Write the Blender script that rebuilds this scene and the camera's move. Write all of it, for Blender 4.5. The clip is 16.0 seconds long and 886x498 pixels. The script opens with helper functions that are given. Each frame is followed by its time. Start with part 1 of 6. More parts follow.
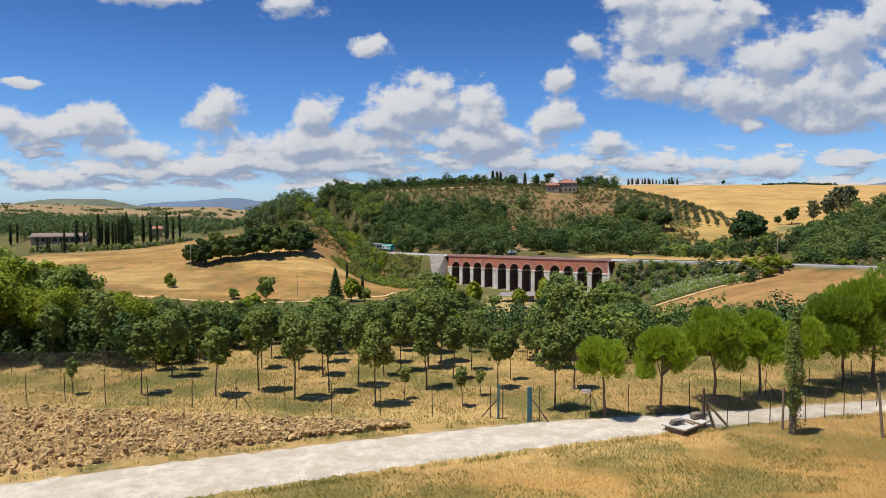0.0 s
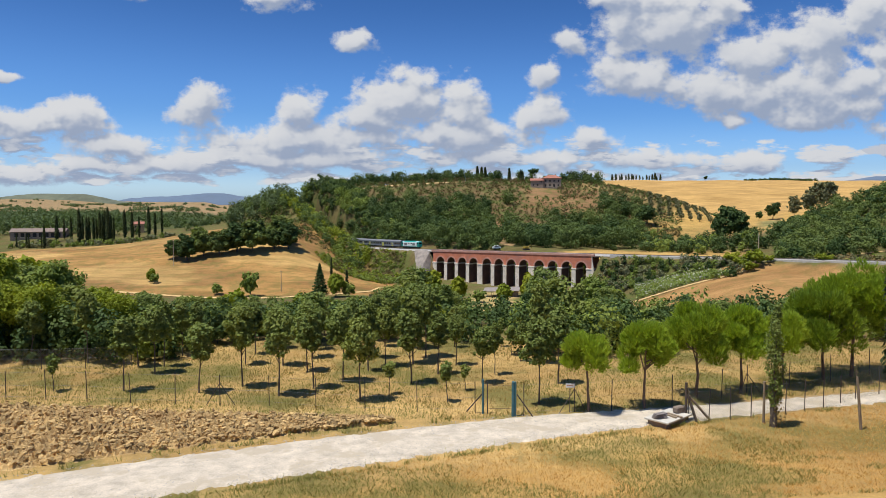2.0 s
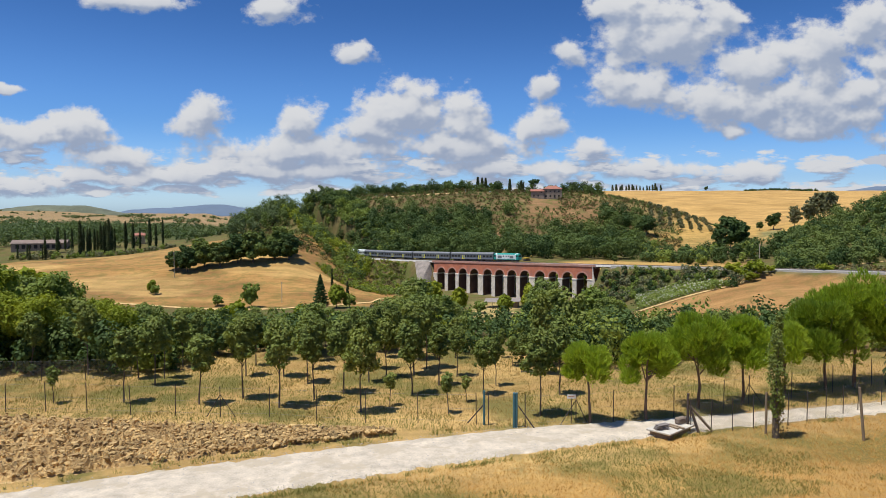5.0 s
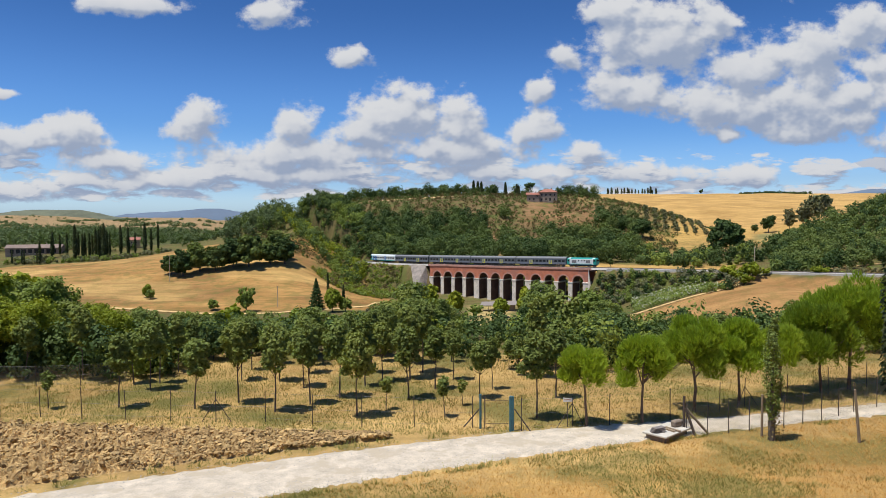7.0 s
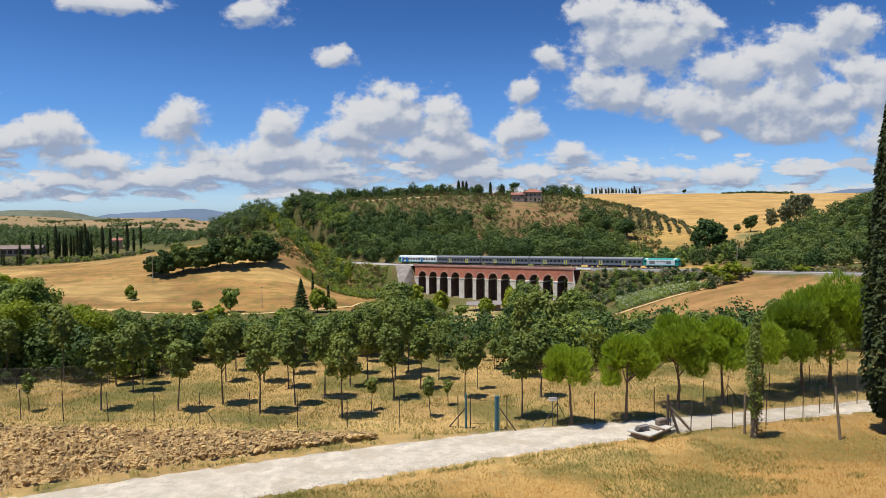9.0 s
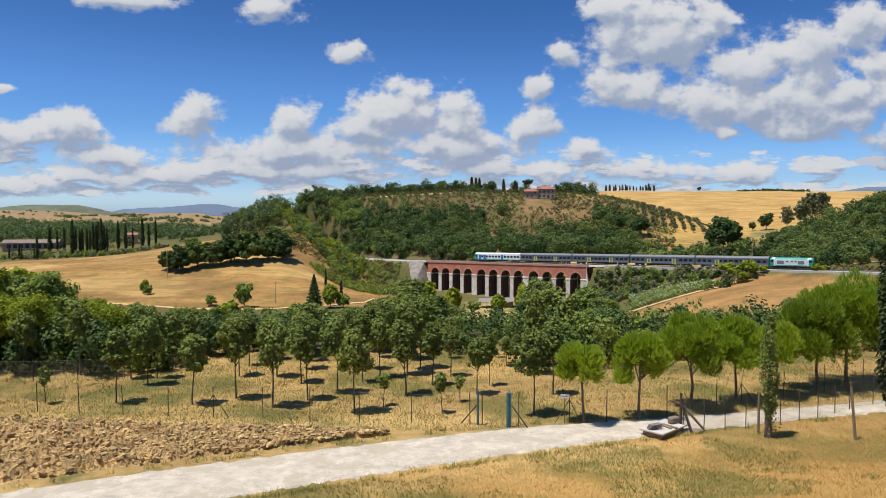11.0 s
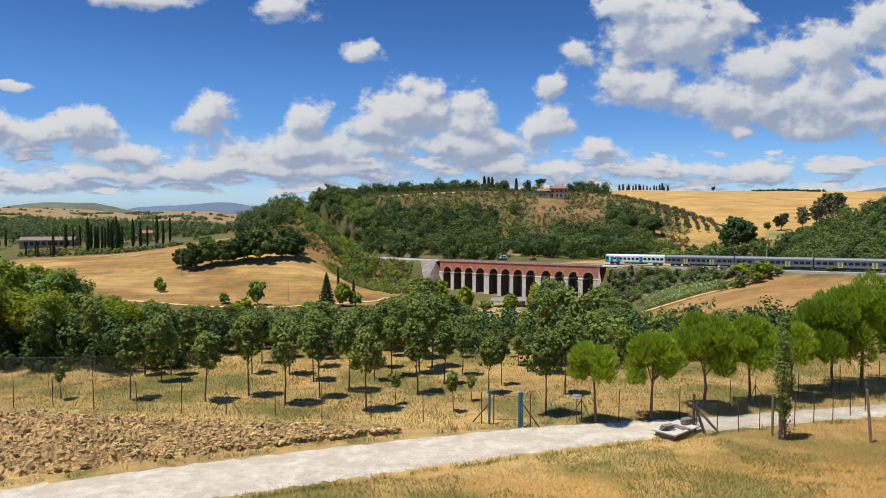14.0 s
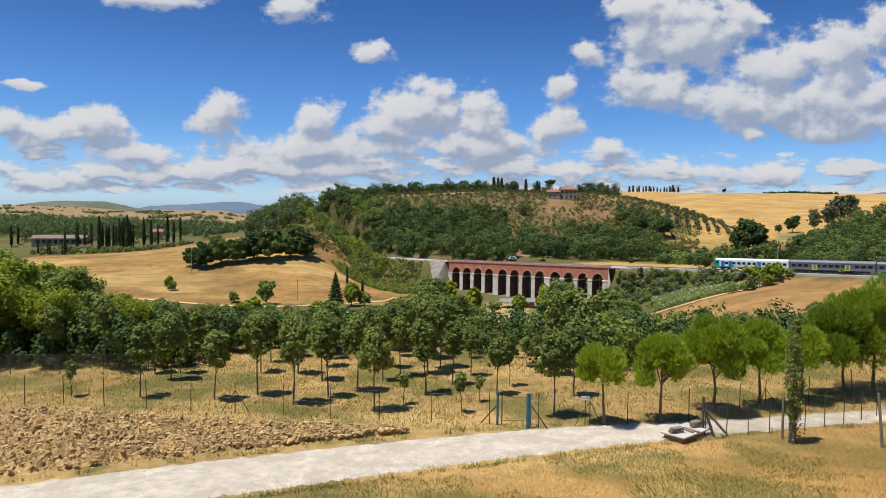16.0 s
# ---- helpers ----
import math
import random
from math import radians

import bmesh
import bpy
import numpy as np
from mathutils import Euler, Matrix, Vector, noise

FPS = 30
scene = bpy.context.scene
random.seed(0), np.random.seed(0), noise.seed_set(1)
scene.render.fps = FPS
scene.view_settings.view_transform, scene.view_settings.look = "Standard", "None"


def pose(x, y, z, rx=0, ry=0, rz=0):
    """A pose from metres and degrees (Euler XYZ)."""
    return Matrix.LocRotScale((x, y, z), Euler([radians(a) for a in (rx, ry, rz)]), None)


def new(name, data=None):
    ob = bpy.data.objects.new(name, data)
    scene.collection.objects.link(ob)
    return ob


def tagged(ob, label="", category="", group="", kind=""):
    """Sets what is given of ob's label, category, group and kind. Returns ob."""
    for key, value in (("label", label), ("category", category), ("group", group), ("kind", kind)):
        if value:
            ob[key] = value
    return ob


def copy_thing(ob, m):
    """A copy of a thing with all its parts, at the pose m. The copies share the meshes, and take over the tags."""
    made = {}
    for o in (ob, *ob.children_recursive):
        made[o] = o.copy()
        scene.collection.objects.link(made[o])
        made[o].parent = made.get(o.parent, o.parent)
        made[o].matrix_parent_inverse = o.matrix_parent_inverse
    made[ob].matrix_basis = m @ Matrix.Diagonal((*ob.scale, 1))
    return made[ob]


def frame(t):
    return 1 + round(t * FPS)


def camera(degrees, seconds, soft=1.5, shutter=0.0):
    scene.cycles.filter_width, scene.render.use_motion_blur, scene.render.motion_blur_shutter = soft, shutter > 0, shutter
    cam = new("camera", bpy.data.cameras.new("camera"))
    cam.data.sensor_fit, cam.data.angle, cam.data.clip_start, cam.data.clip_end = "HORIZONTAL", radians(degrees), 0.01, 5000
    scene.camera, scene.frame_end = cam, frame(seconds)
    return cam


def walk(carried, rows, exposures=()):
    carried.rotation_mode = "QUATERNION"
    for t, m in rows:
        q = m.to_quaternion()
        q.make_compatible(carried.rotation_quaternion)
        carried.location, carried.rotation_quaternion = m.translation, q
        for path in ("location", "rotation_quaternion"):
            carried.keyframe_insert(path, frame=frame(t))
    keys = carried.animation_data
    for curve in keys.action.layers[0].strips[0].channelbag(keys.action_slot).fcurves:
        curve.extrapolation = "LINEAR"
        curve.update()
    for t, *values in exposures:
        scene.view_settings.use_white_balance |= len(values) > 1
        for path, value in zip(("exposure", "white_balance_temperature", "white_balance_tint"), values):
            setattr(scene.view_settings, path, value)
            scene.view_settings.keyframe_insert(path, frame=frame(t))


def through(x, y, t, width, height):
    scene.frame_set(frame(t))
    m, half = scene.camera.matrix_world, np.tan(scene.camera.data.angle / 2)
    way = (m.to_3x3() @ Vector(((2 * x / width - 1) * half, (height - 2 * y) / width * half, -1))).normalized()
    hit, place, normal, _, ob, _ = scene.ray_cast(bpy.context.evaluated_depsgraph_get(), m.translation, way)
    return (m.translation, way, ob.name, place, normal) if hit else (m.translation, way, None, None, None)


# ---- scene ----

# ---- camera: held in the hand on the slope, it only turns ----
EYE = (0.0, 0.0, 10.0)
cam = camera(64.0, 16.0, soft=0.8)
walk(cam, [(t, pose(*EYE, rx, ry, rz)) for t, rx, ry, rz in (
    (0.0, 86.579, 0.0, 0.0), (0.5, 86.301, 0.181, -0.608), (1.0, 86.012, 0.161, -0.953), (1.5, 86.007, 0.088, -1.135),
    (2.0, 86.197, -0.04, -1.243), (2.5, 86.415, -0.057, -1.302), (3.0, 86.606, 0.022, -1.274), (3.5, 86.771, 0.066, -1.181),
    (4.0, 86.884, 0.036, -1.161), (6.5, 87.306, 0.216, -1.349), (7.0, 87.359, 0.2, -1.532), (7.5, 87.366, 0.218, -1.805),
    (8.0, 87.359, 0.264, -2.155), (8.5, 87.351, 0.307, -2.509), (9.0, 87.352, 0.273, -2.735), (11.5, 86.988, -0.149, -1.398),
    (12.0, 86.928, -0.295, -1.21), (12.5, 86.876, -0.343, -1.076), (13.0, 86.854, -0.292, -0.956), (13.5, 86.902, -0.248, -0.809),
    (14.0, 86.989, -0.21, -0.684), (14.5, 87.086, -0.244, -0.539), (15.0, 87.129, -0.286, -0.351), (15.5, 87.077, -0.41, -0.125),
    (16.0, 87.021, -0.527, 0.068))])

# ---- light: a high summer sun from the left, a blue sky with cumulus ----
scene.view_settings.exposure = 0.16
TO_SUN = Vector((-0.27, -0.12, 0.95)).normalized()
sun = new("sun", bpy.data.lights.new("sun", "SUN"))
sun.data.energy, sun.data.angle, sun.data.color = 4.8, radians(0.53), (1.0, 0.96, 0.89)
sun.matrix_world = TO_SUN.to_track_quat("Z", "Y").to_matrix().to_4x4()


class Nodes:
    """Short hand for node trees."""

    def __init__(self, tree):
        self.tree = tree

    def add(self, kind, **values):
        node = self.tree.nodes.new(kind)
        if "operation" in values:
            node.operation = values["operation"]
        if "blend_type" in values:
            node.blend_type = values["blend_type"]
        if "data_type" in values:
            node.data_type = values["data_type"]
        if "sky_type" in values:
            node.sky_type = values["sky_type"]
        if "attribute_name" in values:
            node.attribute_name = values["attribute_name"]
        if "node_tree" in values:
            node.node_tree = values["node_tree"]
        if "use_clamp" in values:
            node.use_clamp = values["use_clamp"]
        return node

    def link(self, a, b):
        if isinstance(a, bpy.types.NodeSocket):
            self.tree.links.new(a, b)
        else:
            b.default_value = a

    def math(self, op, a, b=0.0, clamp=False):
        node = self.add("ShaderNodeMath", operation=op, use_clamp=clamp)
        self.link(a, node.inputs[0])
        self.link(b, node.inputs[1])
        return node.outputs[0]

    def vec(self, op, a, b=(0, 0, 0)):
        node = self.add("ShaderNodeVectorMath", operation=op)
        self.link(a, node.inputs[0])
        self.link(b, node.inputs[1])
        return node.outputs["Value"] if op in ("LENGTH", "DOT_PRODUCT") else node.outputs["Vector"]

    def noise(self, vector, scale, detail=4.0, rough=0.55, distortion=0.0):
        node = self.add("ShaderNodeTexNoise")
        self.link(vector, node.inputs["Vector"])
        for key, value in (("Scale", scale), ("Detail", detail), ("Roughness", rough), ("Distortion", distortion)):
            node.inputs[key].default_value = value
        return node.outputs["Fac"]

    def span(self, v, a, b, c=0.0, d=1.0, smooth=True):
        node = self.add("ShaderNodeMapRange")
        node.interpolation_type = "SMOOTHSTEP" if smooth else "LINEAR"
        self.link(v, node.inputs[0])
        for i, value in enumerate((a, b, c, d)):
            self.link(value, node.inputs[1 + i])
        return node.outputs[0]

    def mix(self, fac, a, b, blend="MIX"):
        node = self.add("ShaderNodeMix", data_type="RGBA", blend_type=blend)
        self.link(fac, node.inputs[0])
        self.link((*a, 1) if isinstance(a, tuple) and len(a) == 3 else a, node.inputs[6])
        self.link((*b, 1) if isinstance(b, tuple) and len(b) == 3 else b, node.inputs[7])
        return node.outputs[2]


# cumulus: centre and half-size of each heap, across and up, as seen against a wall one metre away
WEST_HEAPS = ((-0.48, 0.105, 0.055, 0.04), (-0.55, 0.103, 0.085, 0.03), (-0.44, 0.075, 0.06, 0.025), (-0.62, 0.115, 0.05, 0.025),
              (-0.318, 0.13, 0.048, 0.038), (-0.41, 0.295, 0.08, 0.016), (-0.59, 0.173, 0.035, 0.007), (-0.56, 0.036, 0.055, 0.016),
              (-0.62, 0.055, 0.03, 0.01), (-0.36, 0.052, 0.12, 0.014), (-0.76, 0.09, 0.09, 0.04), (-0.46, 0.048, 0.16, 0.012))
MIDDLE_HEAPS = ((-0.035, 0.14, 0.085, 0.055), (-0.085, 0.115, 0.06, 0.03), (0.045, 0.135, 0.045, 0.05), (-0.17, 0.125, 0.035, 0.05),
                (-0.18, 0.085, 0.2, 0.03), (0.05, 0.09, 0.12, 0.035), (-0.098, 0.223, 0.032, 0.017), (-0.21, 0.28, 0.056, 0.024),
                (0.16, 0.178, 0.024, 0.022), (0.152, 0.122, 0.055, 0.032), (0.18, 0.052, 0.03, 0.012), (-0.2, 0.06, 0.26, 0.016),
                (0.1, 0.062, 0.16, 0.014))
EAST_HEAPS = ((0.33, 0.245, 0.11, 0.07), (0.29, 0.172, 0.085, 0.034), (0.42, 0.16, 0.13, 0.036), (0.555, 0.215, 0.1, 0.075),
              (0.58, 0.14, 0.1, 0.04), (0.4, 0.262, 0.04, 0.05), (0.195, 0.23, 0.034, 0.026), (0.225, 0.085, 0.042, 0.022),
              (0.33, 0.058, 0.09, 0.018), (0.462, 0.06, 0.045, 0.022), (0.435, 0.115, 0.022, 0.014), (0.72, 0.12, 0.1, 0.05),
              (0.47, 0.205, 0.09, 0.035), (0.62, 0.26, 0.07, 0.05), (0.27, 0.285, 0.06, 0.03), (0.66, 0.19, 0.06, 0.06), (0.497, 0.157, 0.11, 0.045), (0.60, 0.165, 0.09, 0.05), (0.54, 0.118, 0.08, 0.02))


def cloud_group():
    tree = bpy.data.node_groups.new("heaps", "ShaderNodeTree")
    tree.interface.new_socket("Place", in_out="INPUT", socket_type="NodeSocketVector")
    tree.interface.new_socket("Thick", in_out="OUTPUT", socket_type="NodeSocketFloat")
    tree.interface.new_socket("Rise", in_out="OUTPUT", socket_type="NodeSocketFloat")
    tree.interface.new_socket("Soft", in_out="OUTPUT", socket_type="NodeSocketFloat")
    g = Nodes(tree)
    place, ending = g.add("NodeGroupInput").outputs[0], g.add("NodeGroupOutput")
    end = ending.inputs[0]
    warp = g.add("ShaderNodeTexNoise")
    g.link(place, warp.inputs["Vector"])
    warp.inputs["Scale"].default_value, warp.inputs["Detail"].default_value = 14.0, 3.0
    moved = g.vec("ADD", place, g.vec("MULTIPLY", g.vec("SUBTRACT", warp.outputs["Color"], (0.5, 0.5, 0.5)), (0.05, 0.03, 0)))
    total, rise, share = None, 0.0, 0.001
    for u, v, a, b in (*WEST_HEAPS, *MIDDLE_HEAPS, *EAST_HEAPS):
        local = g.vec("MULTIPLY", g.vec("SUBTRACT", moved, (u, v, 0)), (1 / a, 1 / b, 0))
        d = g.vec("LENGTH", local)
        weight = g.math("MAXIMUM", g.math("SUBTRACT", 1.35, d), 0.0)
        rise = g.math("ADD", rise, g.math("MULTIPLY", weight, g.vec("DOT_PRODUCT", local, (0, 1, 0))))
        share = g.math("ADD", share, weight)
        one = g.math("SUBTRACT", 1.03, d)
        if total is None:
            total = one
        else:
            node = g.add("ShaderNodeMath", operation="SMOOTH_MAX")
            g.link(total, node.inputs[0])
            g.link(one, node.inputs[1])
            node.inputs[2].default_value = 0.15
            total = node.outputs[0]
    billow = g.noise(g.vec("MULTIPLY", place, (1, 1.3, 1)), 21.0, 9.0, 0.60)
    fine = g.noise(place, 75.0, 5.0, 0.55)
    wide = g.noise(g.vec("MULTIPLY", place, (0.6, 1.8, 1)), 7.0, 4.0, 0.6)
    thick = g.math("ADD", g.math("MAXIMUM", total, -0.75), g.math("MULTIPLY", g.math("SUBTRACT", billow, 0.5), 2.2))
    thick = g.math("ADD", thick, g.math("MULTIPLY", g.math("SUBTRACT", fine, 0.5), 0.30))
    thick = g.math("ADD", thick, g.math("MULTIPLY", g.math("SUBTRACT", wide, 0.5), 0.7))
    # small flat heaps low over the horizon, in streets
    up = g.add("ShaderNodeSeparateXYZ")
    g.link(place, up.inputs[0])
    street = g.noise(g.vec("MULTIPLY", place, (1, 3.4, 1)), 15.0, 6.0, 0.55)
    belt = g.math("MULTIPLY", g.span(up.outputs[1], 0.003, 0.03), g.span(up.outputs[1], 0.07, 0.125, 1.0, 0.0))
    low_heaps = g.math("ADD", g.math("MULTIPLY", g.math("SUBTRACT", street, 0.455), 5.0), g.math("MULTIPLY", g.math("SUBTRACT", belt, 1.0), 2.0))
    thick = g.math("MAXIMUM", thick, low_heaps)
    g.link(thick, end)
    g.link(g.math("DIVIDE", rise, share), ending.inputs[1])
    broad = g.noise(g.vec("MULTIPLY", place, (1, 1.3, 1)), 21.0, 3.0, 0.5)
    soft = g.math("ADD", g.math("MAXIMUM", total, -0.75), g.math("MULTIPLY", g.math("SUBTRACT", broad, 0.5), 2.2))
    g.link(g.math("MAXIMUM", soft, low_heaps), ending.inputs[2])
    return tree


def make_sky():
    world = bpy.data.worlds.new("sky")
    world.use_nodes = True
    scene.world = world
    world.node_tree.nodes.clear()
    g = Nodes(world.node_tree)
    sky = g.add("ShaderNodeTexSky", sky_type="NISHITA")
    sky.sun_disc = False
    sky.sun_elevation, sky.sun_rotation = math.asin(TO_SUN.z), math.atan2(TO_SUN.x, TO_SUN.y)
    sky.altitude, sky.air_density, sky.dust_density, sky.ozone_density = 250, 1.0, 1.8, 1.0
    way = g.add("ShaderNodeTexCoord").outputs["Generated"]
    parts = g.add("ShaderNodeSeparateXYZ")
    g.link(way, parts.inputs[0])
    depth = g.math("MAXIMUM", g.math("ABSOLUTE", parts.outputs[1]), 0.12)
    flat = g.add("ShaderNodeCombineXYZ")
    g.link(g.math("DIVIDE", parts.outputs[0], depth), flat.inputs[0])
    g.link(g.math("DIVIDE", parts.outputs[2], depth), flat.inputs[1])
    group = cloud_group()
    here, above = g.add("ShaderNodeGroup", node_tree=group), g.add("ShaderNodeGroup", node_tree=group)
    g.link(flat.outputs[0], here.inputs[0])
    g.link(g.vec("ADD", flat.outputs[0], (-0.008, 0.015, 0)), above.inputs[0])
    thick, over = here.outputs[0], above.outputs[2]
    cover = g.span(thick, -0.02, 0.50)
    light = g.span(g.math("SUBTRACT", here.outputs[2], above.outputs[2]), -0.36, 0.34)
    deep = g.span(over, 0.2, 1.1)
    upper = g.span(g.math("ADD", here.outputs[1], g.math("MULTIPLY", g.math("SUBTRACT", light, 0.5), 0.65)), -0.65, 0.75)
    shade = g.math("MULTIPLY", g.math("ADD", g.math("MULTIPLY", upper, 0.45), g.math("MULTIPLY", light, 0.55)), g.math("SUBTRACT", 1.0, g.math("MULTIPLY", deep, 0.38)))
    tone = g.mix(shade, (0.48, 0.58, 0.79), (1.06, 1.08, 1.12))
    blue, white = g.add("ShaderNodeBackground"), g.add("ShaderNodeBackground")
    low = g.mix(g.span(parts.outputs[2], 0.0, 0.13), (2.1, 3.0, 4.7), (0.95, 1.75, 3.05))
    low = g.mix(g.span(parts.outputs[2], -0.01, 0.05), (4.0, 5.4, 7.4), low)
    tint = g.mix(1.0, sky.outputs[0], g.mix(g.span(parts.outputs[2], 0.08, 0.30), low, (0.46, 0.98, 1.85)), "MULTIPLY")
    g.link(tint, blue.inputs[0])
    blue.inputs[1].default_value = 0.046
    g.link(tone, white.inputs[0])
    white.inputs[1].default_value = 0.575
    both, out = g.add("ShaderNodeMixShader"), g.add("ShaderNodeOutputWorld")
    g.link(g.math("MULTIPLY", cover, g.span(parts.outputs[2], 0.0, 0.03, 0.6, 1.0)), both.inputs[0])
    g.link(blue.outputs[0], both.inputs[1])
    g.link(white.outputs[0], both.inputs[2])
    g.link(both.outputs[0], out.inputs[0])


make_sky()


# ---- materials ----
def material(name, base, rough=0.8, var=0.25, scale=3.0, fine=30.0, bump=0.3, metal=0.0, second=None, island=0.0, size=0.05, axis=(1, 1, 1)):
    """A surface with variation at two scales and a fine relief; second: a colour that shows in patches."""
    m = bpy.data.materials.new(name)
    m.use_nodes = True
    m.node_tree.nodes.clear()
    g = Nodes(m.node_tree)
    place = g.vec("MULTIPLY", g.add("ShaderNodeTexCoord").outputs["Object"], axis)
    wide, grain = g.noise(place, scale, 4.0, 0.6), g.noise(place, fine, 4.0, 0.65)
    tone = g.math("ADD", g.math("MULTIPLY", wide, 0.6), g.math("MULTIPLY", grain, 0.4))
    if island:
        tone = g.math("ADD", tone, g.math("MULTIPLY", g.math("SUBTRACT", g.add("ShaderNodeNewGeometry").outputs["Random Per Island"], 0.5), island))
        tone = g.math("ADD", tone, g.math("MULTIPLY", g.math("SUBTRACT", g.add("ShaderNodeObjectInfo").outputs["Random"], 0.5), island * 0.6))
    dark, pale = tuple(c * (1 - 1.6 * var) for c in base), tuple(min(1.0, c * (1 + 1.6 * var)) for c in base)
    colour = g.mix(g.span(tone, 0.25, 0.75, smooth=False), dark, pale)
    if second:
        colour = g.mix(g.span(g.noise(place, scale * 0.45, 5.0, 0.65), 0.50, 0.62), colour, second)
    out, bsdf = g.add("ShaderNodeOutputMaterial"), g.add("ShaderNodeBsdfPrincipled")
    g.link(colour, bsdf.inputs["Base Color"])
    g.link(g.span(grain, 0.3, 0.7, max(0.05, rough - 0.1), min(1, rough + 0.1)), bsdf.inputs["Roughness"])
    bsdf.inputs["Metallic"].default_value = metal
    if bump:
        relief = g.add("ShaderNodeBump")
        relief.inputs["Strength"].default_value, relief.inputs["Distance"].default_value = bump, size
        g.link(g.math("ADD", grain, g.math("MULTIPLY", wide, 0.5)), relief.inputs["Height"])
        g.link(relief.outputs[0], bsdf.inputs["Normal"])
    g.link(bsdf.outputs[0], out.inputs[0])
    return m


def leafage(name, base, spread=0.42, through=0.30, other=None):
    """Leaves: each leaf and each tree of a shade of its own, with light passing through."""
    m = bpy.data.materials.new(name)
    m.use_nodes = True
    m.node_tree.nodes.clear()
    g = Nodes(m.node_tree)
    leaf, tree = g.add("ShaderNodeNewGeometry").outputs["Random Per Island"], g.add("ShaderNodeObjectInfo").outputs["Random"]
    tone = g.math("ADD", g.math("MULTIPLY", leaf, 0.65), g.math("MULTIPLY", tree, 0.35))
    warm = other or (base[0] * 1.35, base[1] * 1.18, base[2] * 0.95)
    clump = g.noise(g.add("ShaderNodeTexCoord").outputs["Object"], 0.9, 3.0, 0.6)
    dark, pale = tuple(c * (1 - spread) for c in base), tuple(c * (1 + spread) for c in base)
    colour = g.mix(g.span(clump, 0.45, 0.7, 0.0, 0.55), g.mix(tone, dark, pale), warm)
    colour = g.mix(g.span(tree, 0.55, 1.0, 0.0, 0.5), colour, (warm[0], warm[1] * 0.95, warm[2]))
    out, bsdf, thin, both = g.add("ShaderNodeOutputMaterial"), g.add("ShaderNodeBsdfPrincipled"), g.add("ShaderNodeBsdfTranslucent"), g.add("ShaderNodeMixShader")
    g.link(colour, bsdf.inputs["Base Color"])
    bsdf.inputs["Roughness"].default_value = 0.65
    bsdf.inputs["Specular IOR Level"].default_value = 0.12
    g.link(g.mix(1.0, colour, (1.15, 1.1, 0.5), "MULTIPLY"), thin.inputs[0])
    both.inputs[0].default_value = through
    g.link(bsdf.outputs[0], both.inputs[1])
    g.link(thin.outputs[0], both.inputs[2])
    g.link(both.outputs[0], out.inputs[0])
    return m


def land_material():
    """The open ground: the colour of each piece of land, broken by tufts, bare spots and mowing marks."""
    m = bpy.data.materials.new("land")
    m.use_nodes = True
    m.node_tree.nodes.clear()
    g = Nodes(m.node_tree)
    place = g.add("ShaderNodeTexCoord").outputs["Object"]
    look_up = g.add("ShaderNodeAttribute", attribute_name="land")
    flat = g.vec("MULTIPLY", place, (1, 1, 0.0))
    tuft, blade = g.noise(flat, 1.6, 6.0, 0.7), g.noise(flat, 14.0, 4.0, 0.7)
    patch, broad = g.noise(flat, 0.16, 5.0, 0.6), g.noise(g.vec("MULTIPLY", flat, (0.6, 1.6, 1)), 0.035, 6.0, 0.62)
    tone = g.math("ADD", g.math("MULTIPLY", tuft, 0.5), g.math("MULTIPLY", blade, 0.5))
    colour = g.mix(1.0, look_up.outputs["Color"], g.mix(g.span(tone, 0.3, 0.7, smooth=False), (0.62, 0.62, 0.62), (1.38, 1.36, 1.3)), "MULTIPLY")
    colour = g.mix(1.0, colour, g.mix(g.span(broad, 0.35, 0.65), (0.80, 0.77, 0.72), (1.14, 1.13, 1.08)), "MULTIPLY")
    streak = g.noise(g.vec("MULTIPLY", flat, (0.35, 2.0, 1)), 0.14, 5.0, 0.65)
    colour = g.mix(1.0, colour, g.mix(g.span(streak, 0.32, 0.68), (0.84, 0.81, 0.77), (1.11, 1.10, 1.08)), "MULTIPLY")
    green = g.mix(tone, (0.035, 0.055, 0.012), (0.15, 0.17, 0.04))
    grown = g.math("MULTIPLY", g.span(patch, 0.46, 0.60), look_up.outputs["Alpha"])
    colour = g.mix(grown, colour, green)
    out, bsdf, relief = g.add("ShaderNodeOutputMaterial"), g.add("ShaderNodeBsdfPrincipled"), g.add("ShaderNodeBump")
    g.link(colour, bsdf.inputs["Base Color"])
    bsdf.inputs["Roughness"].default_value = 0.95
    bsdf.inputs["Specular IOR Level"].default_value = 0.15
    relief.inputs["Strength"].default_value, relief.inputs["Distance"].default_value = 0.9, 0.16
    g.link(tone, relief.inputs["Height"])
    g.link(relief.outputs[0], bsdf.inputs["Normal"])
    g.link(bsdf.outputs[0], out.inputs[0])
    return m


